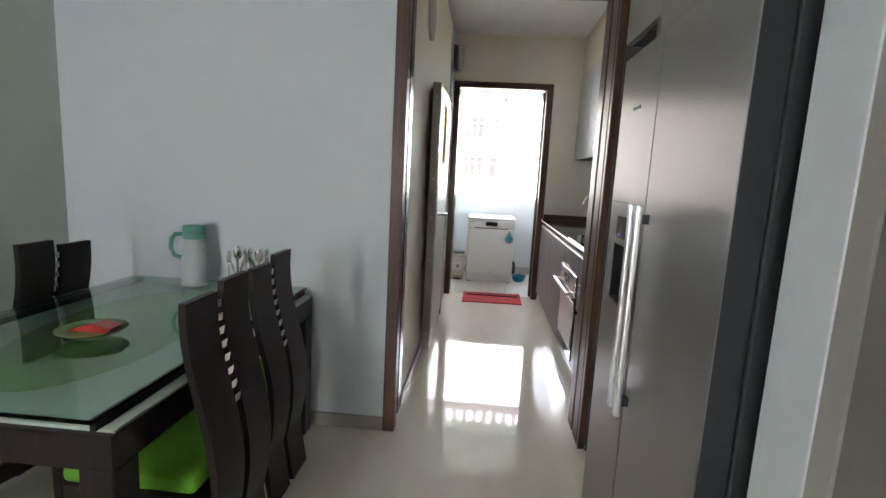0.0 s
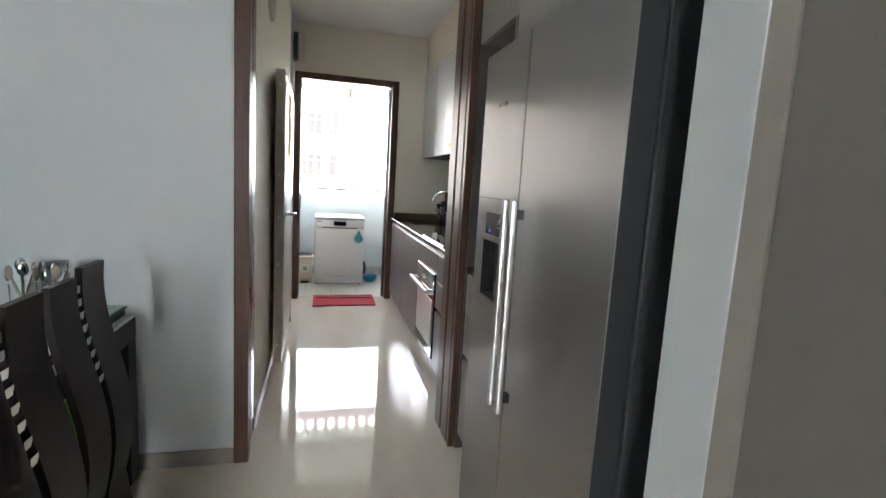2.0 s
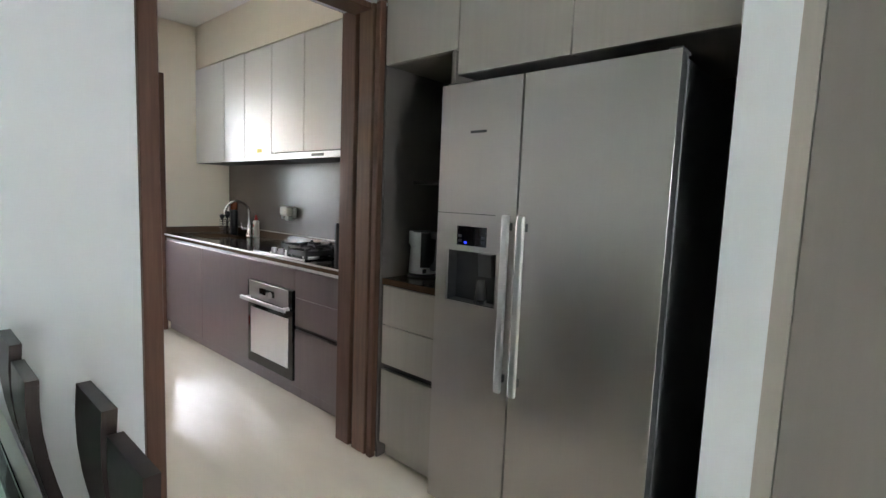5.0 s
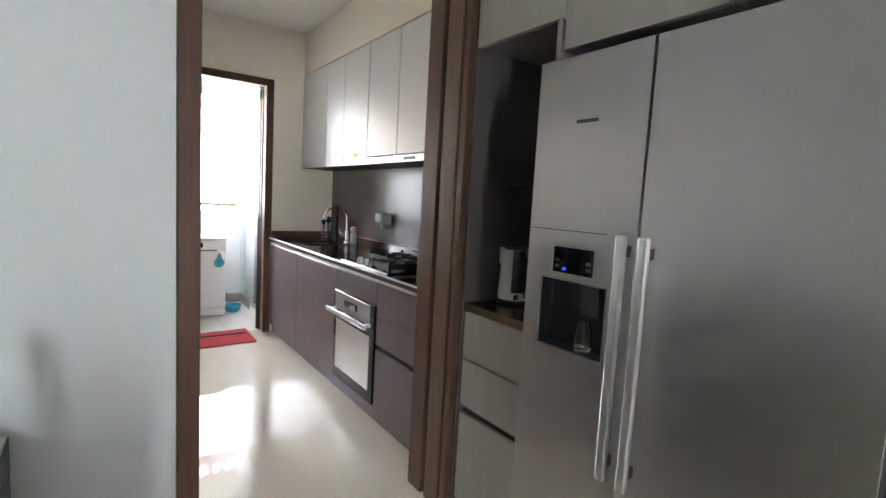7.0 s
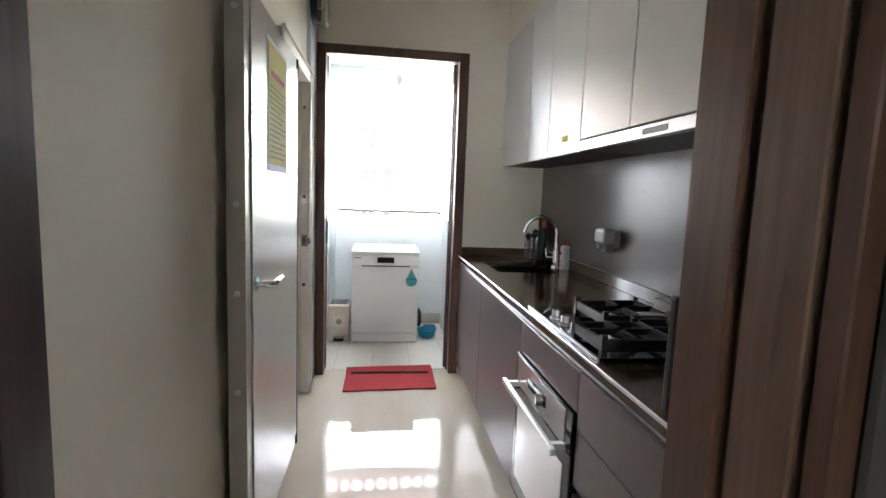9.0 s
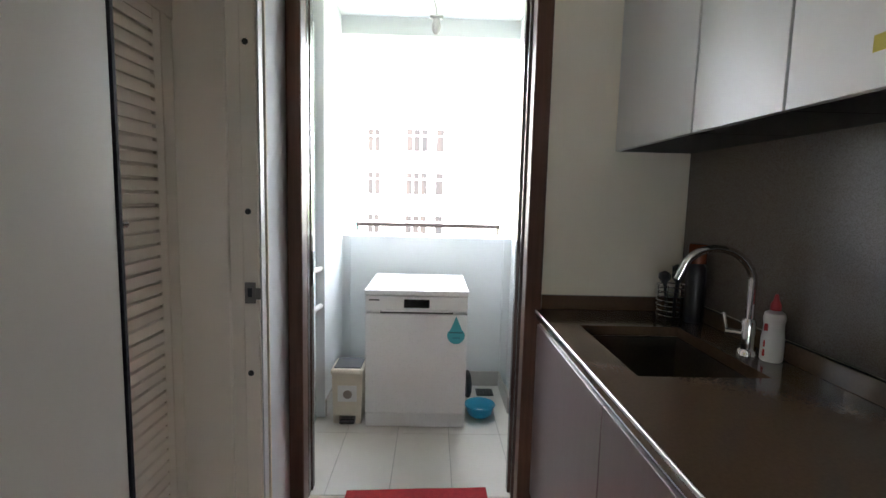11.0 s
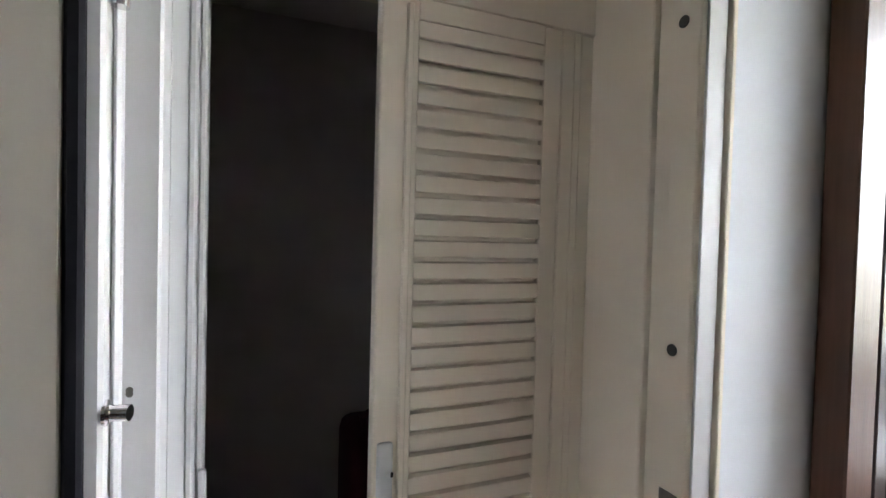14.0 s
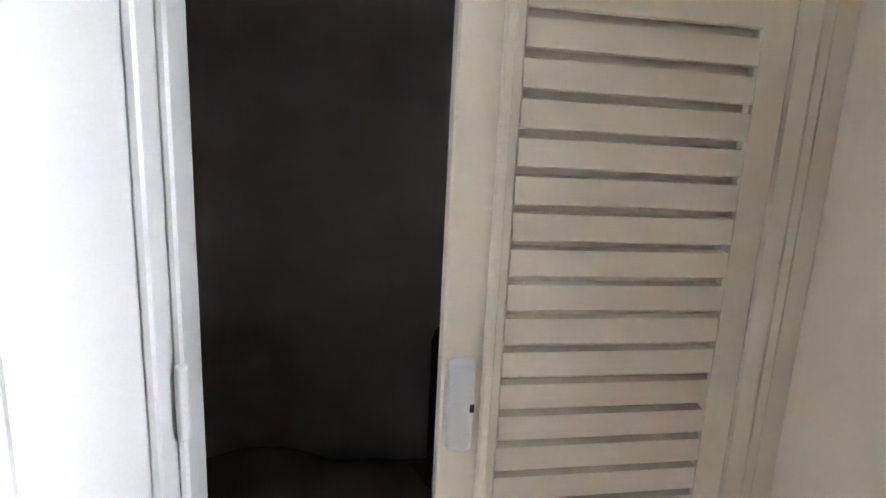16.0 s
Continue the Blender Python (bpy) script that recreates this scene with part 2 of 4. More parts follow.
def tube(bm, pts, r, n=12):
    pts = [Vector(p) for p in pts]
    rings = []
    for i, p in enumerate(pts):
        d = (pts[min(i + 1, len(pts) - 1)] - pts[max(i - 1, 0)]).normalized()
        q = d.to_track_quat("Z", "Y")
        rings.append([bm.verts.new(p + q @ Vector((r * math.cos(2 * math.pi * k / n), r * math.sin(2 * math.pi * k / n), 0))) for k in range(n)])
    for a, b in zip(rings, rings[1:]):
        best = min(range(n), key=lambda s: (a[0].co - b[s].co).length)
        for k in range(n):
            bm.faces.new((a[k], a[(k + 1) % n], b[(k + 1 + best) % n], b[(k + best) % n]))
    bm.faces.new(rings[0][::-1])
    bm.faces.new(rings[-1])
    return bm


def prism(bm, outline, axis, lo, hi):
    """An outline of 2D points pushed along an axis."""
    def at(p, w):
        return {"x": (w, p[0], p[1]), "y": (p[0], w, p[1]), "z": (p[0], p[1], w)}[axis]
    a = [bm.verts.new(at(p, lo)) for p in outline]
    b = [bm.verts.new(at(p, hi)) for p in outline]
    n = len(a)
    bm.faces.new(a[::-1])
    bm.faces.new(b)
    for i in range(n):
        bm.faces.new((a[i], a[(i + 1) % n], b[(i + 1) % n], b[i]))
    return bm


def finish(bm, name, material, smooth):
    bmesh.ops.recalc_face_normals(bm, faces=bm.faces)
    me = bpy.data.meshes.new(name)
    bm.to_mesh(me)
    bm.free()
    me.materials.append(material)
    if smooth:
        me.shade_smooth()
        me.set_sharp_from_angle(angle=radians(40))
    return me


def solid(name, bm, material, label="", category="", group="", kind="", smooth=False, base=None):
    """A thing of one mesh, its origin at its base."""
    bm.verts.ensure_lookup_table()
    if base is None:
        xs, ys, zs = zip(*[v.co for v in bm.verts])
        base = Vector(((min(xs) + max(xs)) / 2, (min(ys) + max(ys)) / 2, min(zs)))
    base = Vector(base)
    for v in bm.verts:
        v.co -= base
    ob = new(name, finish(bm, name, material, smooth))
    ob.location = base
    return tagged(ob, label, category, group, kind)


def thing(name, base, label, category, group="", kind=""):
    ob = new(name)
    ob.empty_display_size = 0.1
    ob.location = base
    return tagged(ob, label, category, group, kind)


def part(name, bm, material, parent, label="", smooth=False, kind=""):
    ob = new(name, finish(bm, name, material, smooth))
    ob.parent = parent
    p, off = parent, Vector((0, 0, 0))
    if p.parent is None:
        off = p.location
        ob.matrix_parent_inverse = Matrix.Translation(-off)
    return tagged(ob, label, kind=kind)


def structure(name, bm, material, label="", category="", smooth=False):
    ob = new(name, finish(bm, name, material, smooth))
    return tagged(ob, label, category, kind="structure")


# ---- setting ----
CZ = 2.88
floor = structure("floor", box(-1.95, 2.0, -4.4, 5.62, -0.12, 0.0), MARBLE, "polished cream marble floor with soft grey veins", "floor")
structure("ceiling", box(-1.95, 2.0, -4.4, 5.72, CZ, CZ + 0.12), CEIL, "plain off-white painted ceiling", "ceiling")
bm = bmesh.new()
bx(bm, -1.8, -0.0735, 2.39, 2.665, 0, CZ)
bx(bm, -0.05, 1.06, 2.40, 2.66, 2.27, CZ)
structure("wall_dining", bm, WHITE_WALL, "white painted wall beside the kitchen doorway", "wall")
structure("wall_west", box(-1.95, -1.8, -4.3, 2.665, 0, CZ), GREEN_WALL, "pale green painted dining wall", "wall")
# Unseen wall, added to close the room; its opening is narrowed to cut light.
bm = bmesh.new()
bx(bm, -2.0, 2.0, -4.35, -4.2, 0, 0.8)
bx(bm, -2.0, 2.0, -4.35, -4.2, 2.4, CZ)
bx(bm, -1.18, 2.0, -4.35, -4.2, 0.8, 2.4)
bx(bm, -1.8, -1.18, -4.35, -4.2, 2.25, 2.4)
structure("wall_south", bm, WHITE_WALL, "unseen white living room wall, its opening narrowed to trim light", "wall")
structure("wall_stub", box(0.90, 1.75, 0.722, 0.852, 0, CZ), WHITE_WALL, "white painted wall end beside the fridge", "wall")
structure("trim_stub", box(0.904, 0.96, 0.676, 0.722, 0, CZ), LAM, "thin grey edge trim of a wall end", "trim")
structure("wall_east", box(1.70, 1.86, -4.3, 5.6, 0, CZ), CREAM_WALL, "cream painted kitchen wall", "wall")
bm = bmesh.new()
bx(bm, 1.075, 1.70, 5.55, 5.70, 0, CZ)
bx(bm, -0.2, 1.075, 5.55, 5.70, 2.39, CZ)
bx(bm, -0.2, 0.0, 5.56, 5.70, 0, 2.39)
structure("wall_north", bm, CREAM_WALL, "cream painted end wall above the yard doorway", "wall")
bm = bmesh.new()
bx(bm, -0.34, -0.03, 2.665, 4.30, 0, CZ)
bx(bm, -0.34, -0.03, 4.30, 5.245, 2.112, CZ)
structure("wall_shelter", bm, CREAM_WALL, "cream painted thick store room wall", "wall")
structure("wall_shelter_end", box(-0.34, -0.006, 5.245, 5.56, 0, CZ), WHITE_WALL, "white painted wall between store and yard doors", "wall")
structure("baseboard_dining", box(-1.8, -0.073, 2.375, 2.39, 0, 0.072, bev=0.003), SKIRT, "brown stone skirting along the dining wall", "skirting")
structure("baseboard_kitchen", box(-0.03, -0.018, 2.67, 4.29, 0, 0.07, bev=0.003), SKIRT, "brown stone skirting in the kitchen", "skirting")
structure("bulkhead_upper", box(1.372, 1.70, 2.67, 5.55, 2.492, CZ), CREAM_WALL, "cream painted bulkhead above wall cabinets", "bulkhead")

# store room behind the shutters
structure("wall_store_west", box(-1.9, -1.76, 2.75, 5.5, 0, 2.5), ROOMDK, "dim unlit store room back wall", "wall")
structure("wall_store_south", box(-1.9, -0.34, 2.67, 2.75, 0, 2.5), ROOMDK, "dim unlit store room side wall", "wall")
structure("wall_store_north", box(-1.9, -0.34, 5.5, 5.6, 0, 2.5), ROOMDK, "dim unlit store room side wall", "wall")
structure("ceiling_store", box(-1.9, -0.34, 2.67, 5.6, 2.5, 2.6), ROOMDK, "dark store room ceiling", "ceiling")
structure("floor_store", box(-1.9, -0.30, 2.67, 5.6, -0.1, 0.004), ROOMFL, "dark store room floor", "floor")


# kitchen doorway: timber frame and pocket sliding door
door_frame = thing("door_1", (0.45, 2.5, 0), "brown timber kitchen doorway frame, sliding door pushed open", "doorway", kind="structure")
part("jamb_casing", box(-0.072, -0.010, 2.372, 2.45, 0, 2.27, bev=0.003), WOOD, door_frame)
part("jamb_casing", box(-0.073, -0.034, 2.452, 2.50, 0, 2.27, bev=0.002), SLIDE, door_frame)
part("sliding_leaf", box(-0.073, -0.042, 2.515, 2.56, 0.004, 2.26, bev=0.003), SLIDE, door_frame, "dark brown sliding door leaf in its pocket")
part("pocket_lining", box(-0.073, -0.024, 2.575, 2.672, 0, 2.27, bev=0.002), SLIDE, door_frame)
pull = part("flush_pull", box(-0.042, -0.039, 2.522, 2.548, 0.93, 1.08, bev=0.001), ALU, door_frame, "slim metal flush pull")
part("jamb_lining", box(0.95, 1.06, 2.56, 2.672, 0, 2.27, bev=0.003), WOOD, door_frame)
part("jamb_channel", box(0.972, 1.06, 2.53, 2.56, 0, 2.27), SLIDE, door_frame)
part("jamb_stop", box(0.95, 1.06, 2.425, 2.53, 0, 2.27, bev=0.003), WOODB, door_frame)
part("jamb_channel", box(0.966, 1.06, 2.408, 2.425, 0, 2.27), SLIDE, door_frame)
part("jamb_casing", box(0.95, 0.984, 2.372, 2.408, 0, 2.27, bev=0.003), WOOD, door_frame)
part("head_casing", box(-0.055, 1.0, 2.372, 2.672, 2.272, 2.34, bev=0.003), WOOD, door_frame)
part("head_track", box(0.018, 0.95, 2.44, 2.57, 2.24, 2.272, bev=0.003), WOOD, door_frame)


# yard doorway frame and its sliding door edges
yard_door = thing("door_2", (0.53, 5.58, 0), "brown timber yard doorway frame standing open", "doorway", kind="structure")
part("jamb_left", box(0.0, 0.062, 5.515, 5.60, 0, 2.39, bev=0.004), WOOD, yard_door)
part("jamb_right", box(1.005, 1.074, 5.515, 5.60, 0, 2.39, bev=0.004), WOOD, yard_door)
part("head", box(0.062, 1.005, 5.515, 5.60, 2.325, 2.39, bev=0.004), WOOD, yard_door)
for x0, x1, y0, y1 in ((0.0, 0.062, 5.605, 5.645), (0.0, 0.066, 5.655, 5.70), (0.995, 1.07, 5.605, 5.645), (0.985, 1.07, 5.655, 5.70)):
    part("track_jamb", box(x0, x1, y0, y1, 0, 2.325, bev=0.003), SLIDE, yard_door)
part("head_track", box(0.0, 1.07, 5.605, 5.70, 2.33, 2.385), SLIDE, yard_door)
part("flush_pull", box(0.066, 0.072, 5.665, 5.69, 0.98, 1.14, bev=0.001), CHROME, yard_door, "bright metal flush pull")

# ---- service yard ----
structure("wall_yard_west", box(-0.30, -0.125, 5.70, 7.42, 0, 2.7), YARD_WALL, "white painted yard wall", "wall")
bm = bmesh.new()
bx(bm, -0.125, -0.045, 6.42, 7.30, 0, 2.6)
bx(bm, -0.045, 0.012, 7.0, 7.30, 0, 1.10)
structure("pier_yard_west", bm, YARD_WALL, "white painted pier beside the yard opening", "pier")
structure("wall_yard_east", box(1.50, 1.66, 5.70, 7.42, 0, 2.7), YARD_WALL, "white painted yard side wall", "wall")
bm = bmesh.new()
bx(bm, 1.18, 1.5, 6.48, 7.30, 0, 2.6)
bx(bm, 1.125, 1.18, 7.0, 7.30, 0, 1.10)
structure("pier_yard_east", bm, YARD_WALL, "white painted pier beside the yard opening", "pier")
structure("parapet", box(0.012, 1.125, 6.98, 7.30, 0, 1.10, bev=0.006), YARD_WALL, "white painted low parapet under the yard opening", "parapet")
structure("ceiling_yard", box(-0.3, 1.66, 5.70, 7.4, 2.60, 2.7), YARD_WALL, "white yard ceiling", "ceiling")
structure("beam_yard", box(-0.125, 1.5, 6.96, 7.32, 2.48, 2.6), YARD_WALL, "white beam over the yard opening", "beam")
structure("baseboard_yard", box(0.012, 1.125, 6.966, 6.98, 0, 0.11, bev=0.003), YSKIRT, "grey tile skirting in the yard", "skirting")
structure("baseboard_yard_side", box(1.112, 1.125, 6.5, 6.966, 0, 0.11, bev=0.003), YSKIRT, "grey tile skirting in the yard", "skirting")
structure("baseboard_yard_west", box(-0.045, -0.033, 6.43, 6.98, 0, 0.11, bev=0.003), YSKIRT, "grey tile skirting in the yard", "skirting")
rail = thing("guard_rail", (0.57, 7.26, 1.1), "dark bronze flat rail across the yard opening", "railing", kind="structure")
part("top_rail", box(0.012, 1.125, 7.24, 7.28, 1.152, 1.182, bev=0.003), RAIL, rail)
for x in (0.02, 1.105):
    part("bracket", box(x, x + 0.012, 7.25, 7.27, 1.10, 1.152), RAIL, rail)
vent_door = thing("door_3", (-0.11, 6.05, 0), "white metal louvred utility door in the yard wall", "door", kind="structure")
part("door_frame", bx(bx(box(-0.125, -0.09, 5.72, 5.77, 0, 2.35), -0.125, -0.09, 6.32, 6.38, 0, 2.35), -0.125, -0.09, 5.77, 6.32, 2.28, 2.35), YARD_WALL, vent_door)
part("door_panel", box(-0.125, -0.108, 5.77, 6.32, 0.02, 1.9), YSKIRT, vent_door)
part("transom", box(-0.125, -0.095, 5.77, 6.32, 1.9, 1.98), YARD_WALL, vent_door)
part("vent_backing", box(-0.125, -0.118, 5.77, 6.32, 1.98, 2.28), DKGREY, vent_door)
for i in range(7):
    part("slat", prism(bmesh.new(), [(-0.116, 2.0 + i * 0.04), (-0.092, 1.985 + i * 0.04), (-0.092, 1.99 + i * 0.04), (-0.116, 2.012 + i * 0.04)], "y", 5.78, 6.31), YARD_WALL, vent_door)
for z in (0.72, 0.95):
    solid("water_pipe", tube(bmesh.new(), [(-0.07, 6.05, z), (-0.07, 6.28, z), (-0.07, 6.42, z - 0.01)], 0.016), SHUTW, "white plastic pipe along the yard wall", "pipe", "yard pipes", smooth=True)

# yard cabinet
ycab = thing("base_cabinet", (1.33, 6.1, 0), "dark laminate yard cabinet with a dark stone top", "cabinet")
part("body", box(1.175, 1.5, 5.705, 6.47, 0.08, 0.885), CARC_SHADE, ycab)
part("plinth", box(1.2, 1.5, 5.705, 6.47, 0, 0.08), DKGREY, ycab)
for y0, y1 in ((5.71, 6.085), (6.09, 6.468)):
    part("door", box(1.155, 1.175, y0, y1, 0.085, 0.88, bev=0.002), BASE, ycab)
part("top", box(1.15, 1.5, 5.705, 6.475, 0.888, 0.925, bev=0.003), LAM, ycab)
part("upstand", box(1.48, 1.499, 5.71, 6.47, 0.926, 1.0), DKTOP, ycab)
structure("panel_yard", box(1.488, 1.498, 5.72, 6.46, 1.005, 2.58), LAM, "beige wall panel over the yard cabinet", "wall panel")

# dishwasher
dw = thing("dishwasher", (0.52, 6.57, 0), "white freestanding dishwasher with a black display", "dishwasher")
part("body", box(0.222, 0.822, 6.30, 6.86, 0.03, 0.815, bev=0.004), WPLAST, dw)
part("top", box(0.218, 0.826, 6.262, 6.87, 0.818, 0.848, bev=0.006, seg=2), WPLAST, dw)
door = part("door", box(0.224, 0.82, 6.270, 6.30, 0.105, 0.708, bev=0.004), WPLAST, dw)
panel = part("control_panel", box(0.224, 0.82, 6.267, 6.30, 0.725, 0.812, bev=0.004), WPLAST, dw)
part("grip_recess", box(0.31, 0.735, 6.275, 6.30, 0.709, 0.724), DKGREY, dw)
part("grip_lip", prism(bmesh.new(), [(0.31, 0.722), (0.735, 0.722), (0.70, 0.735), (0.345, 0.735)], "y", 6.261, 6.268), WPLAST, dw)
part("display", box(0.447, 0.596, 6.2645, 6.268, 0.745, 0.795, bev=0.002), GBLACK, panel, "black glass display")
part("brand_mark", box(0.245, 0.305, 6.2655, 6.268, 0.785, 0.792), DKGREY, panel)
part("kickboard", box(0.226, 0.818, 6.285, 6.31, 0.012, 0.098, bev=0.003), WPLAST, dw)
for x in (0.26, 0.78):
    for y in (6.33, 6.80):
        part("foot", rod(bmesh.new(), (x, y, 0), (x, y, 0.035), 0.018), DKGREY, dw)
drop = [(0.755 + 0.052 * math.sin(a) * (1 if abs(a) < 2.2 else 0.85), 0.585 - 0.052 * math.cos(a)) for a in [math.radians(d) for d in range(-130, 131, 20)]]
drop = drop + [(0.755, 0.700)]
st = part("sticker", prism(bmesh.new(), drop, "y", 6.2665, 6.2695), TEAL, dw, "teal water-drop shaped sticker")
part("print_bar", box(0.715, 0.795, 6.2655, 6.2665, 0.598, 0.606), DTEAL, st)
part("print_bar", box(0.735, 0.778, 6.2655, 6.2665, 0.568, 0.573), DTEAL, st)
hose = solid("drain_hose", tube(bmesh.new(), [(0.835 + 0.03 * math.sin(a * 0.35), 6.60 + 0.06 * math.cos(a * 0.7), 0.16 + 0.075 * math.sin(a * 0.7)) for a in range(10)], 0.018), DKGREY,
             "coiled black hose beside the dishwasher", "hose", smooth=True)

# bin
bin_ = thing("pedal_bin", (0.105, 6.42, 0), "cream plastic bin with a dark grey lid", "bin")
part("body", prism(bmesh.new(), [(0.025, 0.0), (0.06, 0.0), (0.06, 0.05), (0.16, 0.05), (0.16, 0.0), (0.19, 0.0), (0.20, 0.31), (0.015, 0.31)], "y", 6.34, 6.54), CPLAST, bin_)
lid = part("lid", box(0.008, 0.208, 6.325, 6.55, 0.31, 0.345, bev=0.012, seg=2), CPLAST, bin_)
part("lid_inset", box(0.025, 0.191, 6.345, 6.53, 0.345, 0.352, bev=0.003), DKGREY, lid, "dark grey lid inset")
part("sticker", box(0.05, 0.165, 6.337, 6.34, 0.14, 0.24), PAPER, bin_)
part("sticker_picture", prism(bmesh.new(), [(0.11 + 0.028 * math.cos(a), 0.185 + 0.028 * math.sin(a)) for a in [k * 0.7 for k in range(9)]], "y", 6.3355, 6.337), SKIRT, bin_)
part("pedal", box(0.065, 0.155, 6.31, 6.34, 0.008, 0.028, bev=0.003), BLACK, bin_)

bowl = lathe(bmesh.new(), 0.93, 6.47, [(0.05, 0.0), (0.075, 0.02), (0.092, 0.075), (0.1, 0.08), (0.096, 0.084), (0.085, 0.072), (0.068, 0.024), (0.0004, 0.014)])
solid("washing_bowl", bowl, BLUE, "small blue plastic bowl on the yard floor", "bowl", smooth=True)
soap_lump = solid("soap_cake", bx(bmesh.new(), 0.905, 0.955, 6.44, 6.475, 0.016, 0.046, bev=0.01, seg=2), PAPER, "white soap piece inside the blue bowl", "soap", smooth=True)
drain = thing("floor_drain", (1.0, 6.85, 0), "dark square floor drain grating", "drain", kind="structure")
part("frame", box(0.94, 1.06, 6.78, 6.90, 0.001, 0.006), DKGREY, drain)
for i in range(5):
    part("grate_bar", box(0.95 + i * 0.022, 0.961 + i * 0.022, 6.79, 6.89, 0.006, 0.010), BLACK, drain)
lampb = thing("bulb_holder", (0.60, 6.35, 2.3), "bare white lamp holder hanging from its wire", "lamp")
part("wire", tube(bmesh.new(), [(0.585, 6.35, 2.60), (0.592, 6.35, 2.54), (0.583, 6.35, 2.5), (0.598, 6.35, 2.44), (0.6, 6.35, 2.41)], 0.004, 8), SHUTW, lampb, smooth=True)
part("flange", box(0.562, 0.638, 6.335, 6.365, 2.385, 2.402, bev=0.004), SHUTW, lampb)
part("socket", lathe(bmesh.new(), 0.6, 6.35, [(0.010, 2.30), (0.024, 2.325), (0.026, 2.345), (0.018, 2.385)]), SHUTW, lampb, smooth=True)

rug = thing("door_mat", (0.56, 5.42, 0), "red woven door mat with a dark stripe", "mat")
bm = bmesh.new()
bmesh.ops.create_grid(bm, x_segments=26, y_segments=12, size=0.5)
for v in bm.verts:
    w = noise.noise(Vector((v.co.x * 4, v.co.y * 3, 0.3)))
    v.co = (0.557 + v.co.x * 0.655 + 0.004 * w, 5.415 + v.co.y * 0.46 + (v.co.x + 0.5) * 0.035, 0.012 + 0.003 * w)
bmesh.ops.solidify(bm, geom=bm.faces[:], thickness=0.009)
part("weave", bm, RED, rug, smooth=True)
part("stripe", box(0.27, 0.85, 5.50, 5.53, 0.013, 0.0185), MATDK, rug, "narrow black stripe")

# ---- kitchen counter run ----
def front(name, y0, y1, z0, z1, parent, material=None, x=1.06):
    return part(name, box(x, x + 0.02, y0, y1, z0, z1, bev=0.0015), material or BASE, parent)


sink_cab = thing("base_cabinet", (1.38, 4.7, 0), "mauve-brown laminate sink base cabinet", "cabinet", "kitchen base cabinets")
part("body", box(1.082, 1.695, 3.885, 5.545, 0.1, 0.70), CARC_SHADE, sink_cab)
front("door", 4.705, 5.512, 0.095, 0.862, sink_cab)
front("door", 3.887, 4.70, 0.095, 0.862, sink_cab)
part("finger_rail", box(1.072, 1.085, 3.885, 5.51, 0.865, 0.884), ALU, sink_cab, "satin metal grip rail")
part("plinth", box(1.105, 1.12, 3.885, 5.545, 0.0, 0.093), BASE, sink_cab)
oven_cab = thing("base_cabinet", (1.38, 3.58, 0), "mauve-brown laminate oven housing cabinet", "cabinet", "kitchen base cabinets")
part("body", bx(box(1.20, 1.695, 3.275, 3.883, 0.1, 0.74), 1.082, 1.695, 3.275, 3.883, 0.735, 0.88), CARC_SHADE, oven_cab)
front("panel", 3.277, 3.883, 0.73, 0.862, oven_cab)
front("panel", 3.277, 3.883, 0.095, 0.12, oven_cab)
part("finger_rail", box(1.072, 1.085, 3.275, 3.883, 0.865, 0.884), ALU, oven_cab, "satin metal grip rail")
part("plinth", box(1.105, 1.12, 3.275, 3.885, 0.0, 0.093), BASE, oven_cab)
drw_cab = thing("base_cabinet", (1.38, 2.98, 0), "mauve-brown laminate drawer base cabinet", "cabinet", "kitchen base cabinets")
part("body", box(1.09, 1.695, 2.675, 3.27, 0.1, 0.88), CARC_SHADE, drw_cab)
front("drawer", 2.677, 3.272, 0.685, 0.862, drw_cab)
front("drawer", 2.677, 3.272, 0.50, 0.682, drw_cab)
front("drawer", 2.677, 3.272, 0.095, 0.472, drw_cab)
part("finger_rail", box(1.072, 1.085, 2.675, 3.272, 0.865, 0.884), ALU, drw_cab, "satin metal grip rail")
part("plinth", box(1.105, 1.12, 2.675, 3.272, 0.0, 0.093), BASE, drw_cab)

top = thing("worktop", (1.38, 4.1, 0.887), "dark brown quartz kitchen worktop with a light front edge", "worktop")
for x0, x1, y0, y1 in ((1.056, 1.695, 2.675, 4.75), (1.056, 1.17, 4.751, 5.269), (1.54, 1.695, 4.751, 5.269), (1.056, 1.695, 5.27, 5.545)):
    part("slab", box(x0, x1, y0, y1, 0.888, 0.925), QUARTZ, top)
part("edge_strip", box(1.050, 1.0555, 2.675, 5.513, 0.913, 0.9245, bev=0.0015), ALU, top, "bright bevelled front edge")
part("upstand", box(1.08, 1.68, 5.532, 5.548, 0.926, 0.985), QUARTZ, top)
part("upstand", box(1.68, 1.694, 2.675, 5.53, 0.926, 0.985), QUARTZ, top)
structure("backsplash", box(1.685, 1.699, 2.675, 5.548, 0.99, 1.60), SPLASH, "taupe glossy splashback panel behind the counter", "splashback")
sink = thing("sink", (1.355, 5.01, 0.73), "dark undermount kitchen sink bowl", "sink")
for x0, x1, y0, y1 in ((1.165, 1.172, 4.745, 5.275), (1.538, 1.545, 4.745, 5.275), (1.172, 1.538, 4.745, 4.752), (1.172, 1.538, 5.268, 5.275)):
    part("bowl_side", box(x0, x1, y0, y1, 0.72, 0.886), SINKM, sink)
part("bowl_floor", box(1.172, 1.538, 4.752, 5.268, 0.712, 0.7195), SINKM, sink)
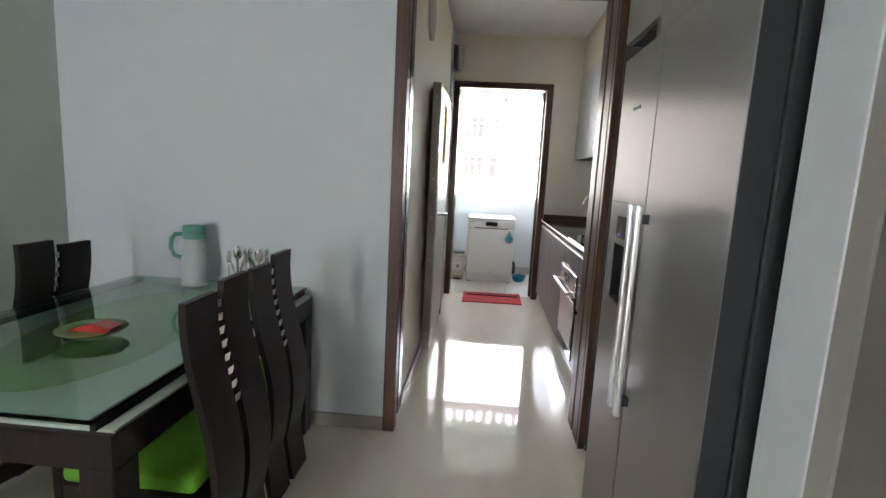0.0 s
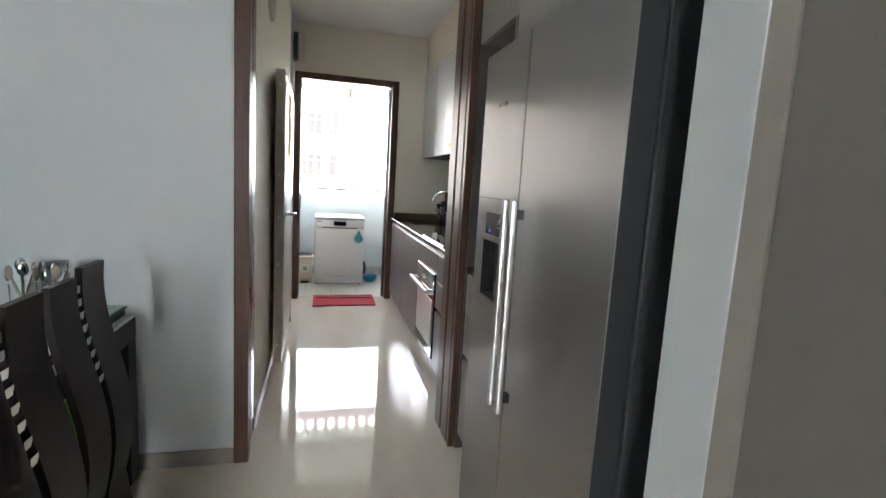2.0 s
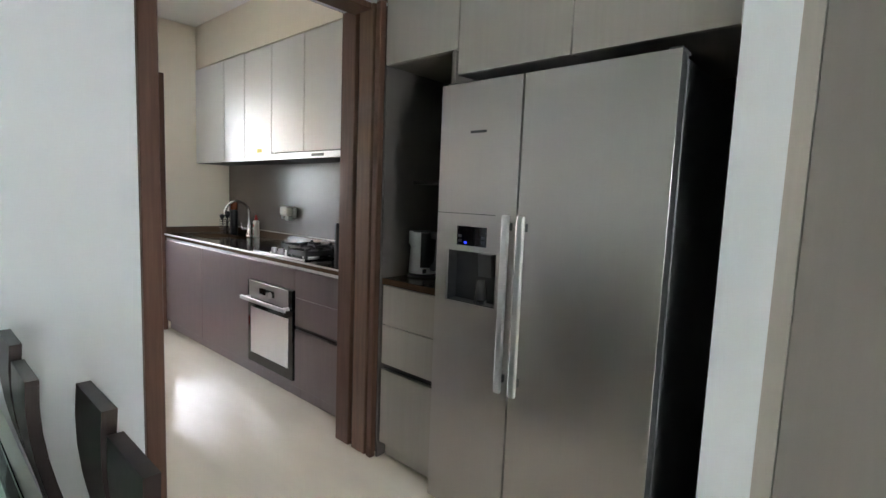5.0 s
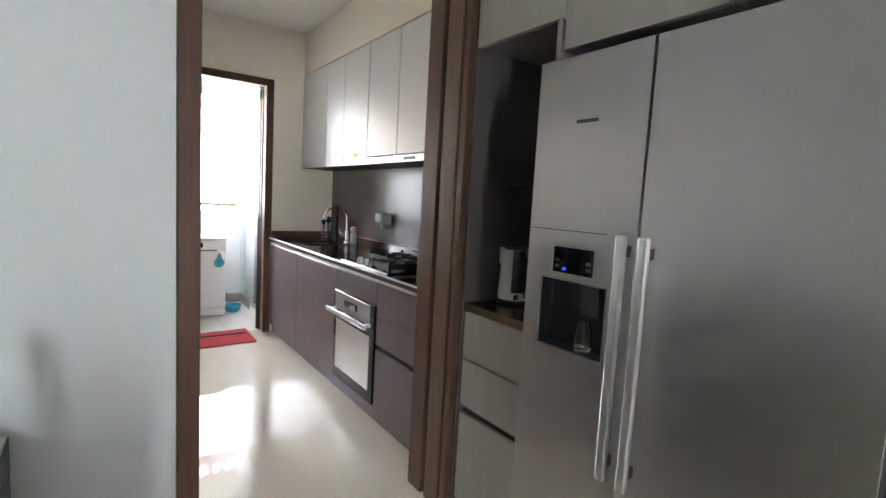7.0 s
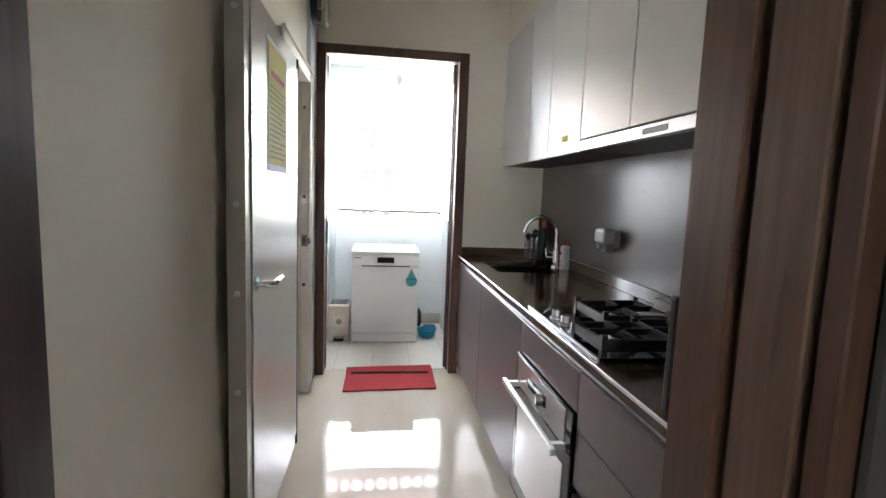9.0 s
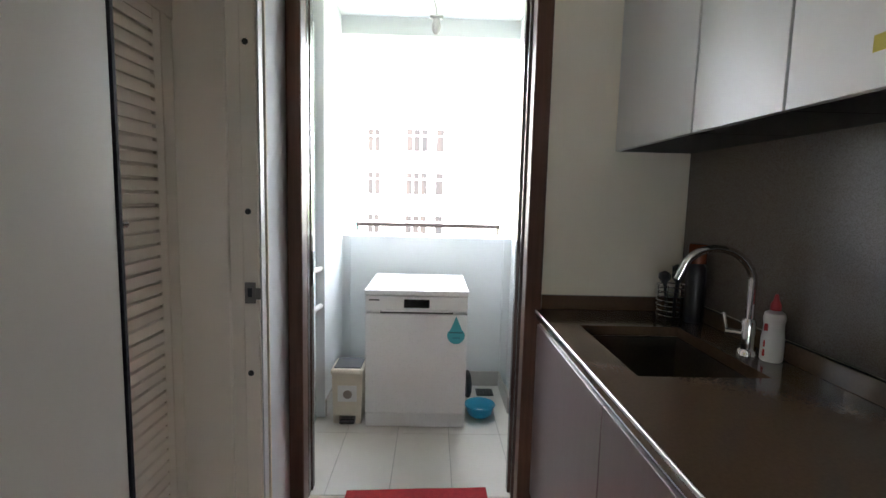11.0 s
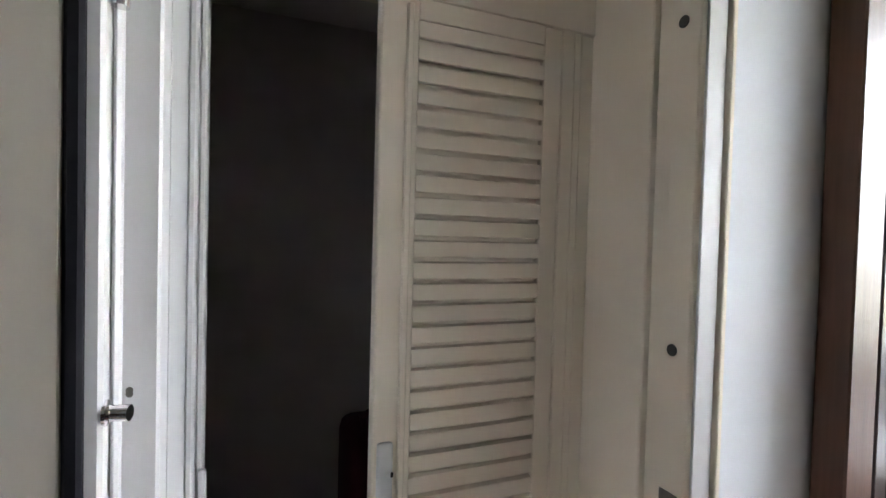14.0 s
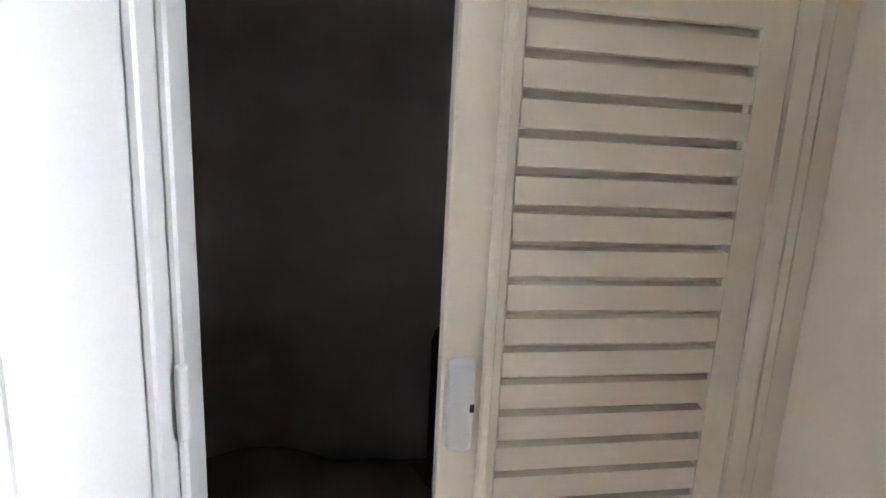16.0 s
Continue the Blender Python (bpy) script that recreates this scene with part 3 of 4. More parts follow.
part("waste", lathe(bmesh.new(), 1.36, 5.01, [(0.045, 0.7205), (0.045, 0.724), (0.03, 0.7225)]), CHROME, sink, smooth=True)
tap = thing("mixer_tap", (1.60, 4.955, 0.925), "chrome swan-neck mixer tap on the worktop", "tap")
part("base", lathe(bmesh.new(), 1.60, 4.955, [(0.028, 0.925), (0.026, 0.94), (0.021, 0.945), (0.021, 1.03), (0.017, 1.04)]), CHROME, tap, smooth=True)
arc = [(1.60, 4.955, 1.03), (1.60, 4.955, 1.15)] + [(1.50 + 0.10 * math.cos(a), 4.955 + 0.03 * (1 - math.cos(a)), 1.15 + 0.105 * math.sin(a)) for a in [math.radians(d) for d in range(10, 151, 14)]] + [(1.395, 5.015, 1.15)]
part("spout", tube(bmesh.new(), arc, 0.0125, 14), CHROME, tap, smooth=True)
part("lever", rod(rod(bmesh.new(), (1.60, 4.955, 0.99), (1.55, 4.99, 0.99), 0.012), (1.553, 4.99, 0.98), (1.545, 5.0, 1.05), 0.007), CHROME, tap, smooth=True)
soapb = thing("soap_bottle", (1.64, 4.90, 0.925), "white washing-up bottle with a red cap", "bottle")
part("bottle", lathe(bmesh.new(), 1.64, 4.90, [(0.027, 0.925), (0.031, 0.931), (0.031, 0.99), (0.027, 1.035), (0.030, 1.058), (0.027, 1.072), (0.014, 1.081)]), SOAPW, soapb, smooth=True)
part("cap", lathe(bmesh.new(), 1.64, 4.90, [(0.015, 1.081), (0.014, 1.10), (0.008, 1.112), (0.005, 1.128), (0.003, 1.130)]), CAPRED, soapb, smooth=True)
for z, r in ((1.03, 0.018), (0.98, 0.012), (0.952, 0.015)):
    part("print_mark", lathe(bmesh.new(), 1.612, 4.894, [(r * 0.3, z - 0.01), (r * 0.33, z), (r * 0.25, z + 0.011)], 10), CAPRED, soapb)
cad = thing("utensil_caddy", (1.60, 5.44, 0.925), "chrome wire caddy filled with dark utensils", "caddy")
for i in range(7):
    z = 0.935 + i * 0.02
    part("wire_ring", tube(bmesh.new(), [(1.60 + 0.062 * math.cos(a), 5.44 + 0.062 * math.sin(a), z) for a in [k * 0.449 for k in range(15)]], 0.0028, 6), CHROME, cad, smooth=True)
for k in range(8):
    a = k * 0.785
    part("wire_upright", rod(bmesh.new(), (1.60 + 0.062 * math.cos(a), 5.44 + 0.062 * math.sin(a), 0.925), (1.60 + 0.062 * math.cos(a), 5.44 + 0.062 * math.sin(a), 1.06), 0.0028, n=6), CHROME, cad)
for dx, dy, h in ((0.02, 0.01, 1.13), (-0.03, 0.02, 1.10), (0.0, -0.03, 1.11)):
    part("utensil", lathe(rod(bmesh.new(), (1.60 + dx * 0.4, 5.44 + dy * 0.4, 0.93), (1.60 + dx, 5.44 + dy, h - 0.03), 0.006), 1.60 + dx, 5.44 + dy, [(0.004, h - 0.045), (0.024, h - 0.02), (0.024, h), (0.006, h + 0.012)], 10), BLACK, cad)
jar = thing("sauce_bottle", (1.64, 5.35, 0.925), "amber bottle with a dark cap behind the tap", "bottle")
part("bottle", lathe(bmesh.new(), 1.645, 5.36, [(0.034, 0.925), (0.036, 0.935), (0.036, 1.14), (0.026, 1.16)]), BLACK, jar, smooth=True)
part("cap", lathe(bmesh.new(), 1.645, 5.36, [(0.033, 1.16), (0.034, 1.225), (0.03, 1.235)]), AMBER, jar, "reddish brown cap", smooth=True)
sock = thing("wall_socket", (1.69, 4.34, 1.11), "white plug and socket on the splashback", "socket")
part("plate", box(1.672, 1.685, 4.27, 4.42, 1.135, 1.225, bev=0.006, seg=2), WPLAST, sock)
part("adaptor", box(1.60, 1.672, 4.30, 4.415, 1.15, 1.23, bev=0.016, seg=2), WPLAST, sock)
part("plug", box(1.625, 1.672, 4.31, 4.37, 1.11, 1.15, bev=0.006), JUGW, sock)
part("plug", box(1.615, 1.672, 4.38, 4.41, 1.12, 1.15, bev=0.006), JUGW, sock)

# gas hob
hob = thing("gas_hob", (1.33, 3.51, 0.925), "black glass gas hob with cast-iron pan supports", "hob")
part("glass_plate", box(1.075, 1.56, 3.19, 3.84, 0.926, 0.934, bev=0.002), GBLACK, hob)
part("front_trim", box(1.070, 1.0755, 3.19, 3.84, 0.926, 0.937), ALU, hob)
for cx, cy, r in ((1.35, 3.60, 0.055), (1.43, 3.315, 0.055), (1.19, 3.30, 0.035)):
    burner = part("burner", lathe(bmesh.new(), cx, cy, [(r + 0.02, 0.934), (r + 0.02, 0.944), (r, 0.948), (r, 0.962), (r * 0.8, 0.966)]), ALU, hob, smooth=True)
    part("burner_cap", lathe(bmesh.new(), cx, cy, [(r * 0.8, 0.966), (r * 0.78, 0.974), (0.01, 0.977)]), IRON, burner, smooth=True)
    g = bmesh.new()
    s = r + 0.065
    for k in (-1, 1):
        bx(g, cx - s, cx + s, cy + k * s - 0.007, cy + k * s + 0.007, 0.952, 0.986)
        bx(g, cx + k * s - 0.007, cx + k * s + 0.007, cy - s, cy + s, 0.952, 0.986)
        bx(g, cx - 0.006, cx + 0.006, min(cy + k * s, cy + k * r * 0.4), max(cy + k * s, cy + k * r * 0.4), 0.972, 0.992)
        bx(g, min(cx + k * s, cx + k * r * 0.4), max(cx + k * s, cx + k * r * 0.4), cy - 0.006, cy + 0.006, 0.972, 0.992)
        for j in (-1, 1):
            bx(g, cx + k * s - 0.009, cx + k * s + 0.009, cy + j * s - 0.009, cy + j * s + 0.009, 0.934, 1.0)
    part("pan_support", g, IRON, hob)
for y in (3.46, 3.55, 3.64):
    k = part("knob", lathe(bmesh.new(), 1.12, y, [(0.026, 0.934), (0.026, 0.94), (0.02, 0.943), (0.019, 0.968), (0.016, 0.97)], 18), ALU, hob, smooth=True)
solid("chopping_board", box(1.075, 1.36, 2.86, 2.885, 0.925, 1.185, bev=0.006, seg=2), DKGREY, "dark slate board standing upright on the worktop", "board")
# Low strip behind the hob, in the splashback colour.
solid("splash_strip", bx(bmesh.new(), 1.60, 1.665, 3.05, 3.80, 0.926, 0.985, bev=0.006), SPLASH, "low splash strip behind the hob", "ledge")

# oven
ov = thing("oven", (1.2, 3.58, 0.12), "built-in steel oven with a bar handle and dark glass", "oven")
part("body", box(1.075, 1.19, 3.285, 3.878, 0.125, 0.725), CARC_SHADE, ov)
fas = part("control_fascia", box(1.048, 1.075, 3.282, 3.88, 0.595, 0.725, bev=0.003), GBLACK, ov)
part("steel_panel", box(1.044, 1.048, 3.33, 3.85, 0.60, 0.72, bev=0.001), STEEL, fas)
part("display", box(1.0425, 1.044, 3.50, 3.70, 0.642, 0.685), GBLACK, fas)
part("knob", rod(bmesh.new(), (1.044, 3.55, 0.655), (1.018, 3.55, 0.655), 0.022, 0.02), STEEL, fas, smooth=True)
od = part("door", box(1.05, 1.075, 3.282, 3.88, 0.125, 0.588, bev=0.003), GBLACK, ov)
part("door_glass", box(1.0465, 1.05, 3.335, 3.83, 0.20, 0.53), ALU, od, "silvery reflective oven window")
part("label_mark", box(1.0455, 1.0465, 3.345, 3.365, 0.21, 0.25), PAPER, od)
h = part("handle", box(0.985, 1.005, 3.285, 3.877, 0.588, 0.614, bev=0.005, seg=2), ALU, ov, "brushed metal bar handle")
for y in (3.32, 3.83):
    part("handle_mount", box(1.0, 1.05, y, y + 0.02, 0.59, 0.61), ALU, ov)

# wall cabinets
for y0, y1 in ((4.94, 5.545), (4.56, 4.935), (4.12, 4.555)):
    c = thing("wall_cabinet", (1.53, (y0 + y1) / 2, 1.6), "glossy grey kitchen wall cabinet with a plain door", "cabinet", "kitchen wall cabinets")
    part("body", box(1.385, 1.695, y0, y1, 1.612, 2.485), UPPER, c)
    part("door", box(1.362, 1.382, y0 + 0.002, y1 - 0.002, 1.60, 2.478, bev=0.0015), UPPER, c)
    part("underside", box(1.385, 1.695, y0, y1, 1.60, 1.611), CARC_SHADE, c)
for y0, y1 in ((3.67, 4.115), (3.20, 3.665), (2.68, 3.195)):
    c = thing("wall_cabinet", (1.53, (y0 + y1) / 2, 1.65), "glossy grey wall cabinet above the cooker hood", "cabinet", "kitchen wall cabinets")
    part("body", box(1.385, 1.695, y0, y1, 1.668, 2.485), UPPER, c)
    part("door", box(1.362, 1.382, y0 + 0.002, y1 - 0.002, 1.655, 2.478, bev=0.0015), UPPER, c)
hood = thing("cooker_hood", (1.5, 3.45, 1.6), "slim slide-out cooker hood with a satin front strip", "cooker hood")
part("body", box(1.385, 1.69, 2.70, 4.11, 1.60, 1.665), DKGREY, hood)
fs = part("front_strip", box(1.35, 1.384, 2.70, 4.10, 1.60, 1.644, bev=0.002), ALU, hood)
part("display", box(1.3475, 1.35, 3.40, 3.55, 1.612, 1.632), BLACK, fs)
solid("paper_tag", box(1.3605, 1.3618, 4.268, 4.348, 1.663, 1.692), YELLOW, "small yellow label stuck on a cabinet door", "label")

# ---- fridge wall ----
nc = thing("drawer_cabinet", (1.25, 2.15, 0), "grey-beige drawer cabinet with an open appliance niche", "cabinet")
# The far side panel has the niche's shade put into its colour.
part("side_panel", box(0.985, 1.695, 2.360, 2.371, 0, 1.975), TAUPE_SHADE, nc)
part("side_panel", box(0.985, 1.695, 1.925, 1.943, 0, 1.975), TAUPE, nc)
# Near-black back panel: the niche's shade as colour.
part("back_panel", box(1.55, 1.56, 1.943, 2.360, 0.92, 1.975), CARC_SHADE, nc)
part("carcass", box(1.012, 1.55, 1.945, 2.35, 0.08, 0.908), CARC_SHADE, nc)
for z0, z1 in ((0.712, 0.908), (0.508, 0.706), (0.088, 0.478)):
    part("drawer_front", box(0.99, 1.01, 1.946, 2.35, z0, z1, bev=0.002), LAM, nc)
part("plinth", box(1.035, 1.05, 1.943, 2.352, 0, 0.08), LAM, nc)
part("niche_top", box(0.988, 1.549, 1.944, 2.359, 0.912, 0.945, bev=0.003), DKTOP, nc, "dark brown timber niche shelf")
part("shelf", box(1.18, 1.549, 1.944, 2.351, 1.42, 1.438), CARC_SHADE, nc, "dark upper niche shelf")
oh1 = thing("overhead_cabinet", (1.3, 2.15, 1.976), "grey-beige overhead cabinet above the niche", "cabinet", "overhead cabinets")
part("body", box(1.01, 1.695, 1.915, 2.371, 1.978, CZ - 0.002), TAUPE, oh1)
part("door", box(0.986, 1.008, 1.917, 2.369, 1.978, CZ - 0.004, bev=0.0015), LAM, oh1)
for y0, y1 in ((1.395, 1.913), (0.872, 1.391)):
    o = thing("overhead_cabinet", (1.3, (y0 + y1) / 2, 1.872), "grey-beige overhead cabinet above the fridge", "cabinet", "overhead cabinets")
    part("body", box(1.01, 1.695, y0, y1, 1.874, CZ - 0.002), TAUPE, o)
    part("door", box(0.986, 1.008, y0 + 0.001, y1 - 0.001, 1.873, CZ - 0.004, bev=0.0015), LAM, o)
# Added dark sheet before the cream wall, for the shade behind the fridge.
structure("recess_shade", box(1.60, 1.69, 0.855, 1.92, 0, 1.87), CARC_SHADE, "near-black sheet standing in for shade behind the fridge", "recess")

fr = thing("refrigerator", (1.2, 1.44, 0), "stainless side-by-side refrigerator with a water dispenser", "refrigerator")
part("body", box(0.945, 1.58, 0.99, 1.885, 0.03, 1.79, bev=0.004), DKGREY, fr)
part("kickplate", box(0.96, 1.0, 0.995, 1.88, 0.005, 0.06), BLACK, fr)
bm = bmesh.new()
bx(bm, 0.872, 0.938, 1.509, 1.89, 1.152, 1.80)
bx(bm, 0.872, 0.938, 1.509, 1.89, 0.065, 0.938)
bx(bm, 0.872, 0.938, 1.509, 1.583, 0.938, 1.152)
bx(bm, 0.872, 0.938, 1.832, 1.89, 0.938, 1.152)
ld = part("freezer_door", bm, STEEL, fr)
rd = part("fridge_door", box(0.872, 0.8755, 0.988, 1.501, 0.065, 1.80, bev=0.001), STEEL, fr)
part("door_liner", box(0.8755, 0.938, 0.991, 1.499, 0.068, 1.797), DKGREY, rd, "dark grey door side")
part("door_gap", box(0.90, 0.938, 1.501, 1.509, 0.065, 1.795), BLACK, fr)
part("fascia_seam", box(0.8712, 0.872, 1.60, 1.889, 1.296, 1.2985), DKGREY, ld, "fine seam above the dispenser")
part("dispenser_frame", bx(bx(bx(box(0.8695, 0.880, 1.578, 1.5855, 0.935, 1.156), 0.8695, 0.880, 1.829, 1.8365, 0.935, 1.156), 0.8695, 0.880, 1.5855, 1.829, 1.149, 1.156), 0.8695, 0.880, 1.5855, 1.829, 0.935, 0.942), STEEL, ld, "slim steel surround")
part("display", box(0.8685, 0.872, 1.636, 1.780, 1.172, 1.248), GBLACK, ld, "black display panel with a blue light")
for y in (1.650, 1.764):
    for z in (1.190, 1.208):
        part("key", box(0.8675, 0.8685, y - 0.008, y + 0.008, z - 0.005, z + 0.005), DKGREY, ld)
part("status_light", box(0.8675, 0.8685, 1.730, 1.742, 1.180, 1.188), LED, ld, "small blue status light")
part("dispenser_back", box(0.930, 0.937, 1.5835, 1.8315, 0.9385, 1.1515), BLACK, ld)
for y in (1.5835, 1.8265):
    part("dispenser_cheek", box(0.8805, 0.930, y, y + 0.005, 0.9385, 1.1515), BLACK, ld)
part("dispenser_tray", box(0.8805, 0.930, 1.589, 1.826, 0.9385, 0.945), BLACK, ld)
part("dispenser_paddle", prism(bmesh.new(), [(0.929, 1.14), (0.905, 1.14), (0.915, 1.05), (0.929, 1.05)], "y", 1.635, 1.70), DKGREY, ld, "grey water lever")
gl = lathe(bmesh.new(), 0.9035, 1.675, [(0.0225, 0.9455), (0.0255, 0.96), (0.024, 1.0), (0.018, 1.035), (0.0165, 1.035), (0.022, 1.0), (0.0235, 0.962), (0.0004, 0.953)])
solid("drinking_glass", gl, CLEAR, "clear small glass in the water dispenser", "glass", smooth=True)
part("brand_mark", box(0.870, 0.872, 1.66, 1.735, 1.606, 1.616), DKGREY, ld)
for y in (1.533, 1.468):
    hd = part("handle", box(0.832, 0.852, y - 0.014, y + 0.014, 0.638, 1.302, bev=0.006, seg=2), ALU, fr, "tall satin metal bar handle")
    for z in (0.69, 1.26):
        part("handle_mount", box(0.852, 0.874, y - 0.011, y + 0.011, z - 0.014, z + 0.014), DKGREY, hd)
for y in (1.02, 1.87):
    part("hinge_cover", box(0.90, 0.98, y - 0.025, y + 0.015, 1.80, 1.815, bev=0.003), DKGREY, fr)
solid("paper_sheet", box(0.90, 1.1, 1.53, 1.70, 1.803, 1.808), PAPER, "white papers lying on the refrigerator", "paper")
solid("paper_sheet", box(0.92, 1.1, 1.33, 1.50, 1.803, 1.806), PAPER, "white papers lying on the refrigerator", "paper")

ket = thing("electric_kettle", (1.20, 2.285, 0.945), "white electric kettle with a black handle and base", "kettle")
kx, ky = 1.20, 2.285
part("base", lathe(bmesh.new(), kx, ky, [(0.074, 0.946), (0.076, 0.952), (0.070, 0.963)]), BLACK, ket, smooth=True)
part("jug", lathe(bmesh.new(), kx, ky, [(0.069, 0.964), (0.071, 0.968), (0.068, 1.04), (0.061, 1.13), (0.058, 1.172), (0.054, 1.176)]), WPLAST, ket, smooth=True)
part("lid", lathe(bmesh.new(), kx, ky, [(0.054, 1.1765), (0.049, 1.182), (0.012, 1.186)]), BLACK, ket, smooth=True)
part("spout", prism(bmesh.new(), [(ky + 0.045, 1.176), (ky + 0.074, 1.178), (ky + 0.074, 1.115), (ky + 0.055, 1.09)], "x", kx - 0.03, kx + 0.02), WPLAST, ket)
hx = [(-0.056, 1.180), (-0.125, 1.186), (-0.142, 1.165), (-0.128, 1.02), (-0.115, 0.985), (-0.071, 0.980), (-0.069, 1.005), (-0.096, 1.03), (-0.108, 1.145), (-0.058, 1.150)]
part("handle", prism(bmesh.new(), [(ky + u, w) for u, w in hx], "x", kx - 0.018, kx + 0.018), BLACK, ket, "black plastic loop handle")
shell = [(0.0725 * math.cos(a), 0.0725 * math.sin(a)) for a in [math.radians(d) for d in range(215, 321, 15)]]
part("back_shell", prism(bmesh.new(), [(kx + u, ky + w) for u, w in shell] + [(kx + u * 0.9, ky + w * 0.9) for u, w in reversed(shell)], "z", 0.998, 1.176), BLACK, ket, "black moulded back", smooth=True)
part("switch", box(kx - 0.062, kx - 0.035, ky - 0.066, ky - 0.058, 0.970, 0.992, bev=0.003), DKGREY, ket, "grey rocker switch")
cof = thing("coffee_machine", (1.43, 2.2, 0.945), "black countertop coffee machine in the niche", "coffee machine")
part("body", box(1.38, 1.54, 2.08, 2.32, 0.946, 1.235, bev=0.02, seg=3), BLACK, cof, smooth=True)
part("head", box(1.30, 1.40, 2.09, 2.20, 1.12, 1.21, bev=0.015, seg=2), BLACK, cof, smooth=True)
part("dial", rod(bmesh.new(), (1.30, 2.15, 1.165), (1.29, 2.15, 1.165), 0.016), ALU, cof, smooth=True)
part("drip_tray", box(1.30, 1.379, 2.09, 2.16, 0.946, 0.97, bev=0.006), BLACK, cof)

# tall laminate unit beyond the wall end
tc = thing("tall_cabinet", (1.3, -0.6, 0), "tall taupe laminate storage cabinet", "cabinet")
part("body", box(0.935, 1.69, -1.6, 0.674, 0.0, CZ - 0.004), TAUPE, tc)
for y0, y1 in ((-0.1, 0.675), (-0.86, -0.104), (-1.6, -0.864)):
    part("door", box(0.908, 0.933, y0 + 0.001, y1 - 0.001, 0.02, CZ - 0.01, bev=0.002), TAUPE, tc)

# ---- store room opening ----
fo = thing("door_4", (-0.02, 4.77, 0), "beige painted steel store doorway frame with bolt holes", "doorway", kind="structure")
part("jamb_right", box(-0.30, -0.105, 5.188, 5.244, 0, 2.11, bev=0.003), SHUT, fo)
part("jamb_groove", box(-0.105, -0.056, 5.204, 5.244, 0, 2.11), SHUT, fo)
part("jamb_rebate", box(-0.056, 0.0, 5.186, 5.244, 0, 2.11, bev=0.003), SHUT, fo)
# Cooler white here puts the edge's bluish light into its colour.
part("jamb_edge", box(0.0, 0.006, 5.196, 5.240, 0, 2.105, bev=0.002), SHUTW, fo)
part("edge_trim", box(-0.006, 0.012, 5.2445, 5.256, 0, 2.12, bev=0.002), CREAM_WALL, fo)
part("head", box(-0.30, -0.075, 4.30, 5.19, 2.035, 2.11), SHUT, fo)
part("head_rebate", box(-0.075, 0.0, 4.30, 5.186, 2.05, 2.11, bev=0.003), SHUT, fo)
part("edge_trim", box(-0.006, 0.012, 4.30, 5.2445, 2.112, 2.122, bev=0.002), CREAM_WALL, fo)
# Greyer than the right jamb: strong yard light is offset in the colour.
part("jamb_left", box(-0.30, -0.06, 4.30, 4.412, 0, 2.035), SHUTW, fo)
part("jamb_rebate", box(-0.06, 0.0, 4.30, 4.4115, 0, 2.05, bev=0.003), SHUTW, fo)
for z in (0.75, 1.328, 1.893):
    hh = part("bolt_hole", rod(bmesh.new(), (-0.034, 5.185, z), (-0.034, 5.1835, z), 0.0105, n=16), BLACK, fo, "dark round bolt hole")
part("bolt_hole", rod(rod(bmesh.new(), (-0.004, 4.384, 1.340), (0.0012, 4.384, 1.340), 0.0036, n=12), (-0.004, 4.384, 1.344), (0.0011, 4.384, 1.344), 0.0036, n=12), DULL, fo)
part("strike_plate", box(-0.05, -0.012, 5.1825, 5.186, 1.005, 1.08, bev=0.001), DULL, fo, "dull metal strike plate")
part("latch_slot", box(-0.040, -0.024, 5.1812, 5.1825, 1.028, 1.060), BLACK, fo)
part("strike_lip", box(-0.012, 0.006, 5.180, 5.186, 1.02, 1.06, bev=0.001), DULL, fo)

sh = thing("window_1", (-0.28, 4.77, 0), "off-white sliding louvred shutter, half open", "shutter", kind="structure")
part("frame_head", box(-0.33, -0.27, 4.4125, 5.19, 1.955, 2.035, bev=0.003), SHUT, sh)
part("frame_right", box(-0.33, -0.275, 5.155, 5.19, 0, 1.955, bev=0.003), SHUT, sh)
part("frame_bead", box(-0.33, -0.27, 5.135, 5.153, 0, 1.955, bev=0.003), SHUT, sh)
part("frame_bead", box(-0.33, -0.266, 5.103, 5.133, 0, 1.955, bev=0.003), SHUT, sh)
# Left frame and rear leaf are greyed likewise against the yard light.
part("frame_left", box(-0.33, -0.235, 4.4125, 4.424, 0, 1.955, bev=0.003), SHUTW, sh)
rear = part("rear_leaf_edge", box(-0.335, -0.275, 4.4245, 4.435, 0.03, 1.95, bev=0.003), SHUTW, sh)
part("finger_pull", box(-0.276, -0.262, 4.428, 4.442, 1.04, 1.13, bev=0.006, seg=2), SHUTW, rear)
leaf = part("sliding_leaf", bx(bx(bx(box(-0.30, -0.266, 4.715, 4.787, 0.03, 1.952, bev=0.003), -0.30, -0.266, 5.057, 5.101, 0.03, 1.952, bev=0.003), -0.30, -0.266, 4.787, 5.057, 1.914, 1.952), -0.30, -0.266, 4.787, 5.057, 0.03, 0.16), SHUT, sh)
part("stile_bead", box(-0.270, -0.258, 4.762, 4.775, 0.05, 1.94, bev=0.003), SHUT, leaf)
part("backing", box(-0.30, -0.279, 4.787, 5.057, 0.16, 1.915), SHUT, leaf)
P = 0.04075
slat_me = None
